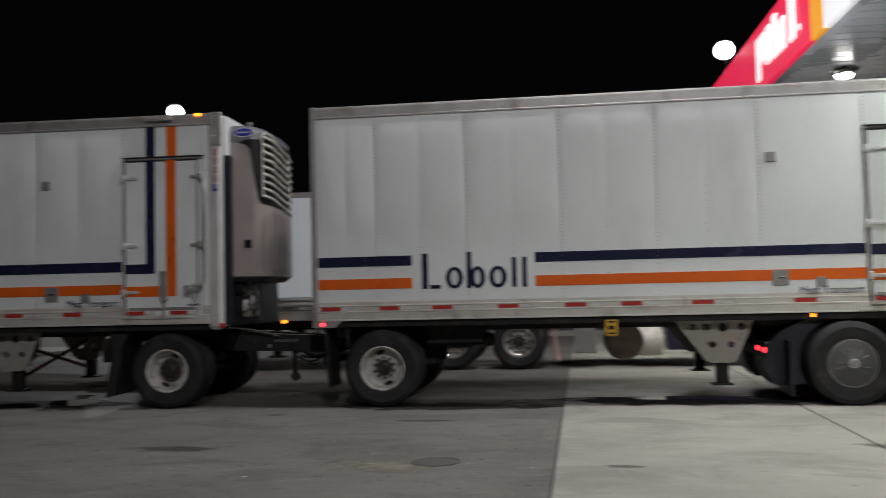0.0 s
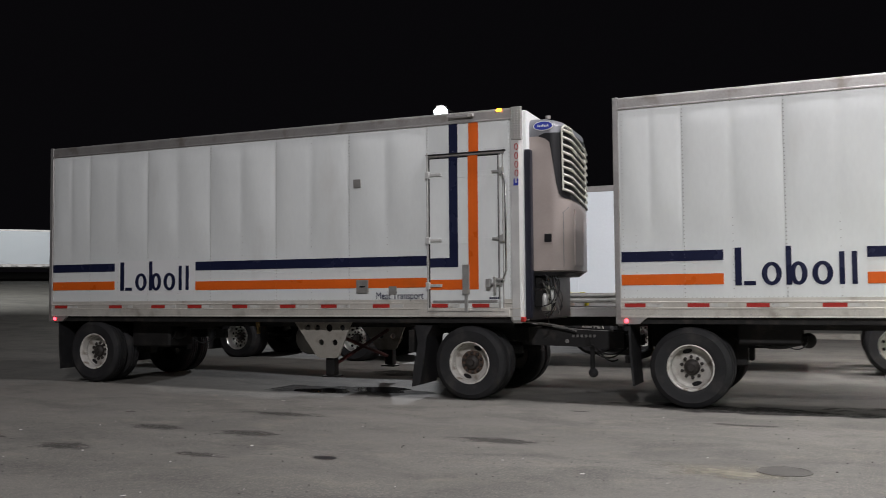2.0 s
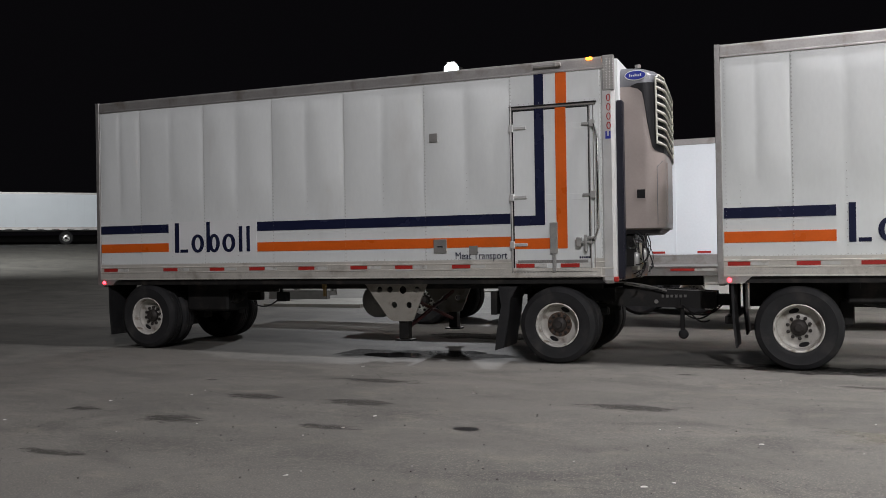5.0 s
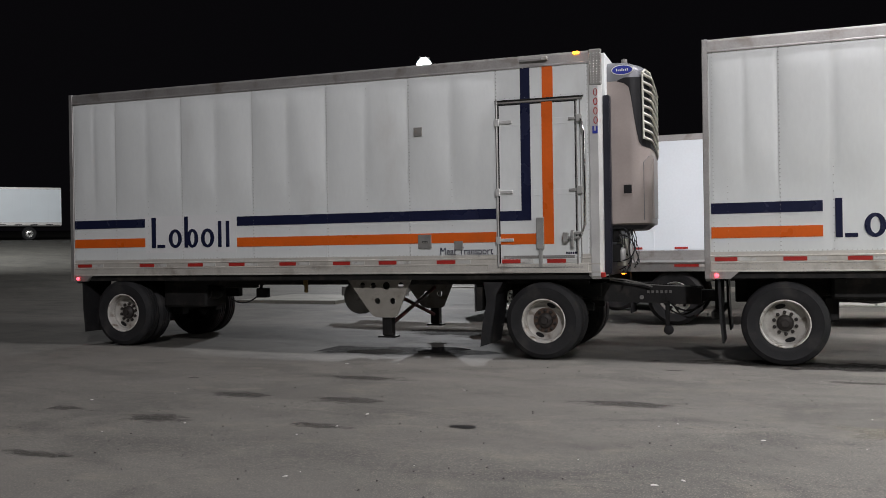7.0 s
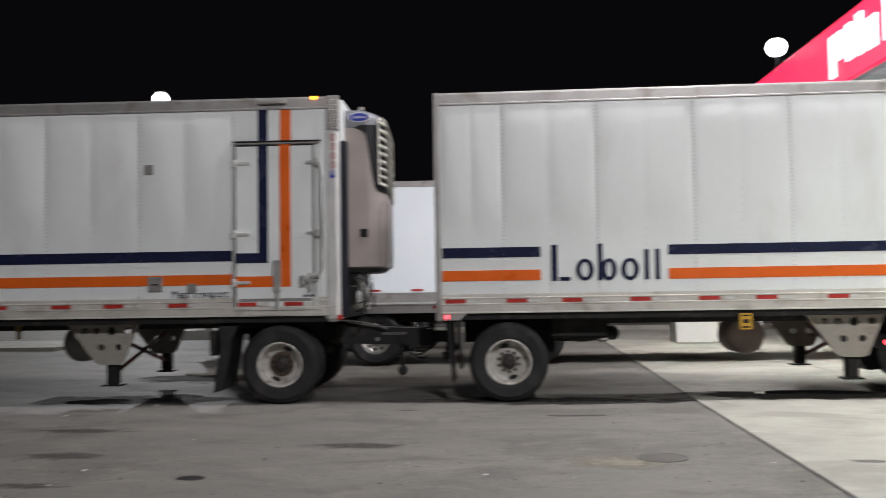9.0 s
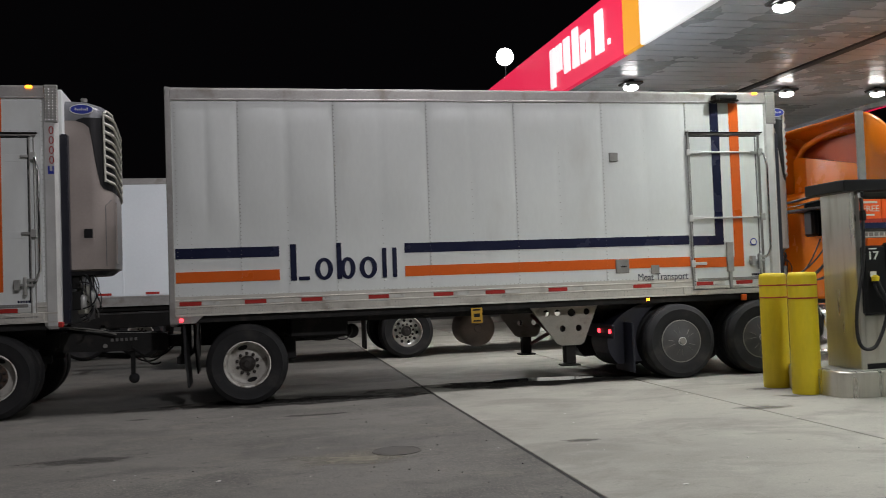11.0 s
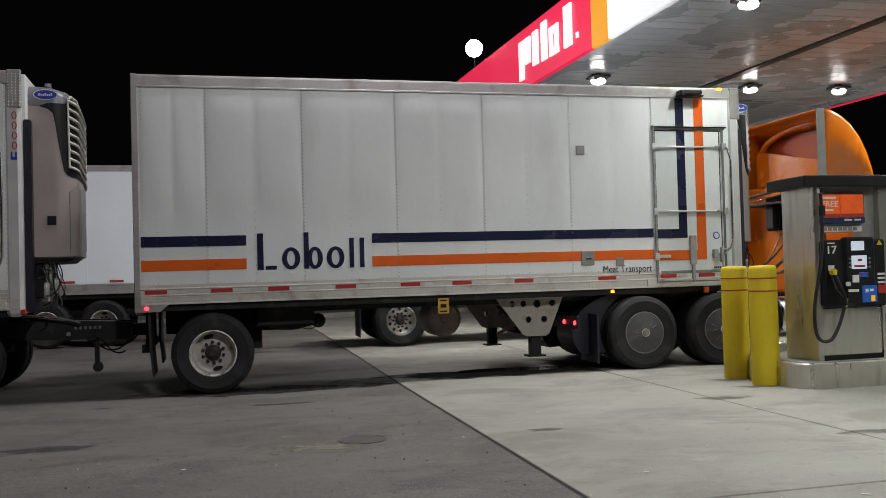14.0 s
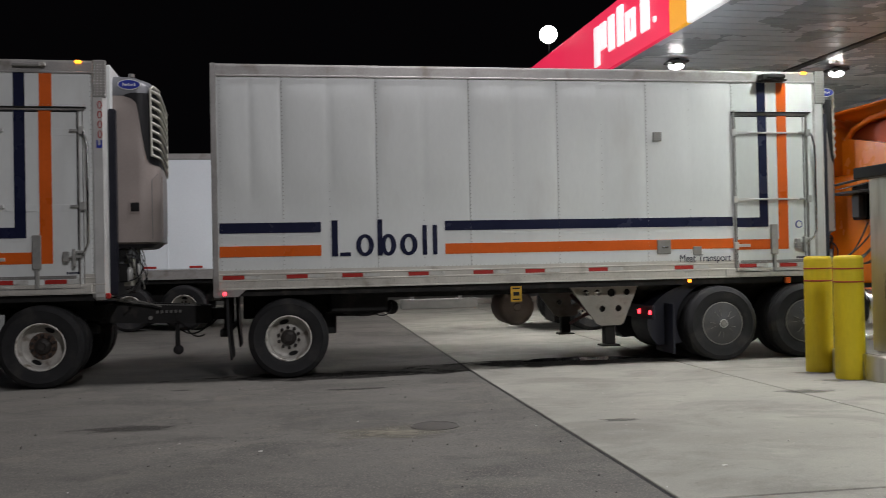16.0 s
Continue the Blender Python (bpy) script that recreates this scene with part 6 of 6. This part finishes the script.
def build_flatbed():
    t = thing("flatbed_truck", pose(-16.0, 17.62, -0.034), "dark flatbed semi-truck rolling slowly through the yard", "truck")
    part("deck", boxes((-1.2, 13.4, 0.0, 2.55, 1.10, 1.21), bevel=0.01), GREYP, t, "grey timber-floored deck")
    part("side_rail", boxes((-1.2, 13.4, -0.02, 0.04, 1.03, 1.20), (-1.2, 13.4, -0.03, 0.04, 1.185, 1.215), bevel=0.006), ALU, t, "aluminium side rail")
    for k in range(7):
        part("red_tape", box(-0.9 + 2.05 * k, -0.45 + 2.05 * k, -0.028, -0.018, 1.12, 1.17), REDT, t, "red reflective tape")
        part("white_tape", box(-0.44 + 2.05 * k, -0.05 + 2.05 * k, -0.028, -0.018, 1.12, 1.17), WHT, t, "white reflective tape")
    part("main_beam", boxes((-4.0, 17.2, 0.75, 0.9, 0.82, 1.10), (-4.0, 17.2, 1.65, 1.8, 0.82, 1.10), bevel=0.01), DARKM, t, "dark main beams")
    for x in (2.2, 6.62, 10.63):
        part("marker_lamp", box(x, x + 0.09, -0.06, -0.018, 0.985, 1.045, 0.012, 2), AMBER, t, "lit amber marker lamp")
    for x in (-0.85, 2.35):
        part("mudflap", box(x, x + 0.03, 0.03, 0.65, 0.22, 1.05, 0.008), FLAP, t, "black mudflap")
    part("leg", boxes((10.3, 10.45, 0.35, 0.5, 0.3, 1.1), (10.2, 10.55, 0.3, 0.55, 0.27, 0.3)), DARKM, t)
    part("leg", boxes((10.3, 10.45, 2.05, 2.2, 0.3, 1.1), (10.2, 10.55, 2.0, 2.25, 0.27, 0.3)), DARKM, t)
    part("underride_guard", boxes((-3.96, -2.4, 0.10, 0.22, 0.54, 0.74), (-3.7, -3.6, 0.75, 0.9, 0.7, 0.9), (-2.7, -2.6, 0.75, 0.9, 0.7, 0.9), (-3.7, -3.6, 0.2, 0.9, 0.6, 0.7), (-2.7, -2.6, 0.2, 0.9, 0.6, 0.7), bevel=0.008), GREYP, t, "grey guard rail at the tail")
    bx = part("side_box", box(5.86, 7.50, 0.05, 0.70, 0.38, 1.06, 0.02), CREAM, t, "pale storage box under the deck")
    part("box_lid_line", boxes((5.9, 7.46, 0.044, 0.052, 0.86, 0.875), (6.66, 6.70, 0.044, 0.052, 0.40, 1.04)), GREYP, bx)
    part("tool_box", box(16.49, 16.93, 0.02, 0.6, 0.30, 0.95, 0.015), GREYP, t, "grey tool box behind the cab")
    part("step_post", tube([(16.12, 0.02, 1.0), (16.13, 0.02, 0.55), (16.19, 0.02, 0.15)], 0.035, 8), mat("faded_pink_post", (0.42, 0.27, 0.25), 0.6, spread=0.15), t, "faded pinkish guard post")
    part("fuel_tank", lathe([(0.0005, 0.0), (0.26, 0.0), (0.30, 0.03), (0.30, 0.55), (0.26, 0.58), (0.0005, 0.58)], 24, "x"), RAIL, t, "dull metal fuel tank", (17.62, 0.34, 0.52), smooth=True)
    part("cab_skirt", box(18.25, 20.2, 0.06, 0.14, 0.34, 1.05, 0.03, 2), mat("dark_plum_paint", (0.02, 0.016, 0.035), 0.35, spread=0.1), t, "dark plum side skirt")
    part("cab", prism([(16.2, 0.9), (16.2, 2.75), (19.2, 2.8), (19.8, 2.0), (21.9, 1.8), (22.0, 0.9), (17.0, 0.9)], 0.15, 2.4), CABDARK, t, "dark day cab")
    ws = []
    for x in (0.0, 3.2, 14.1, 15.42, 21.2):
        a = wheel(t, x, 0.03, 0.53, True, "alloy", 0.0)
        b = wheel(t, x, 2.52, 0.53, False, "alloy", 0.0)
        ws += [(a, x, 0.03, 0), (b, x, 2.52, 180)]
        if x < 18:
            hung("inner_tyre", shared("tyre", None, RUBBER), t, "", (x, 0.34, 0.53))
            hung("inner_tyre", shared("tyre", None, RUBBER), t, "", (x, 1.93, 0.53))
        part("axle", lathe([(0.08, 0.3), (0.08, 2.25)], 12), DARKM, t, "", (x, 0, 0.5))
    return t, ws


flatbed, rollers = build_flatbed()


def build_load():
    """A low bundle of steel pipes on timber blocks, held by webbing straps."""
    t = thing("pipe_load", pose(-16.0, 17.62, -0.034), "bundle of grey steel pipes strapped down on the flatbed", "pipes")
    for k in range(11):
        x0, y, z = 6.86 + 0.12 * (k % 3), 0.22 + 0.19 * k, 1.355
        hung("pipe", shared("pipe", lambda: lathe([(0.04, 0.0), (0.05, 0.0), (0.05, 6.1), (0.04, 6.1), (0.04, 0.0)], 14, "x"), ZINC), t, "", (x0, y, z))
    for k in range(6):
        hung("pipe", shared("pipe", None, ZINC), t, "", (7.55 - 0.05 * (k % 2), 0.55 + 0.21 * k, 1.455))
    for x in (7.55, 10.2, 12.6):
        part("timber_block", boxes((x, x + 0.10, 0.1, 2.4, 1.212, 1.304), bevel=0.008), BROWN, t, "brown timber bearer")
    strap = mat("yellow_webbing", (0.62, 0.52, 0.02), 0.6, spread=0.12, scale=10)
    for x in (7.86, 11.6):
        pts = [(x - 0.07, -0.035, 1.12), (x + 0.02, -0.02, 1.24), (x + 0.14, 0.14, 1.42), (x + 0.16, 0.5, 1.515), (x + 0.16, 1.7, 1.515), (x + 0.1, 2.42, 1.40), (x, 2.58, 1.15)]
        bm = bmesh.new()
        rows = [[bm.verts.new((px + dx, py, pz + dz)) for dx, dz in ((-0.05, 0), (0.05, 0), (0.05, 0.006), (-0.05, 0.006))] for px, py, pz in pts]
        for a, b in zip(rows, rows[1:]):
            for i in range(4):
                bm.faces.new((a[i], a[(i + 1) % 4], b[(i + 1) % 4], b[i]))
        bm.faces.new(rows[0])
        bm.faces.new(rows[-1])
        bmesh.ops.recalc_face_normals(bm, faces=bm.faces)
        part("strap", bm, strap, t, "yellow webbing strap")
    return t


load = build_load()


def motions():
    """The flatbed and its load roll by at an even pace, the wheels turning."""
    for moved in (flatbed, load):
        walk(moved, [(0.5 * k, pose(-16.0 + ROLL * 0.5 * k, 17.62, -0.034)) for k in range(33)])
    for w, x, y, flip in rollers:
        rows = []
        for k in range(33):
            turn = math.degrees(ROLL * 0.5 * k / 0.531)
            rows.append((0.5 * k, pose(x, y, 0.53) @ Matrix.Rotation(radians(turn), 4, "Y") @ Matrix.Rotation(radians(flip), 4, "Z")))
        walk(w, rows)


motions()
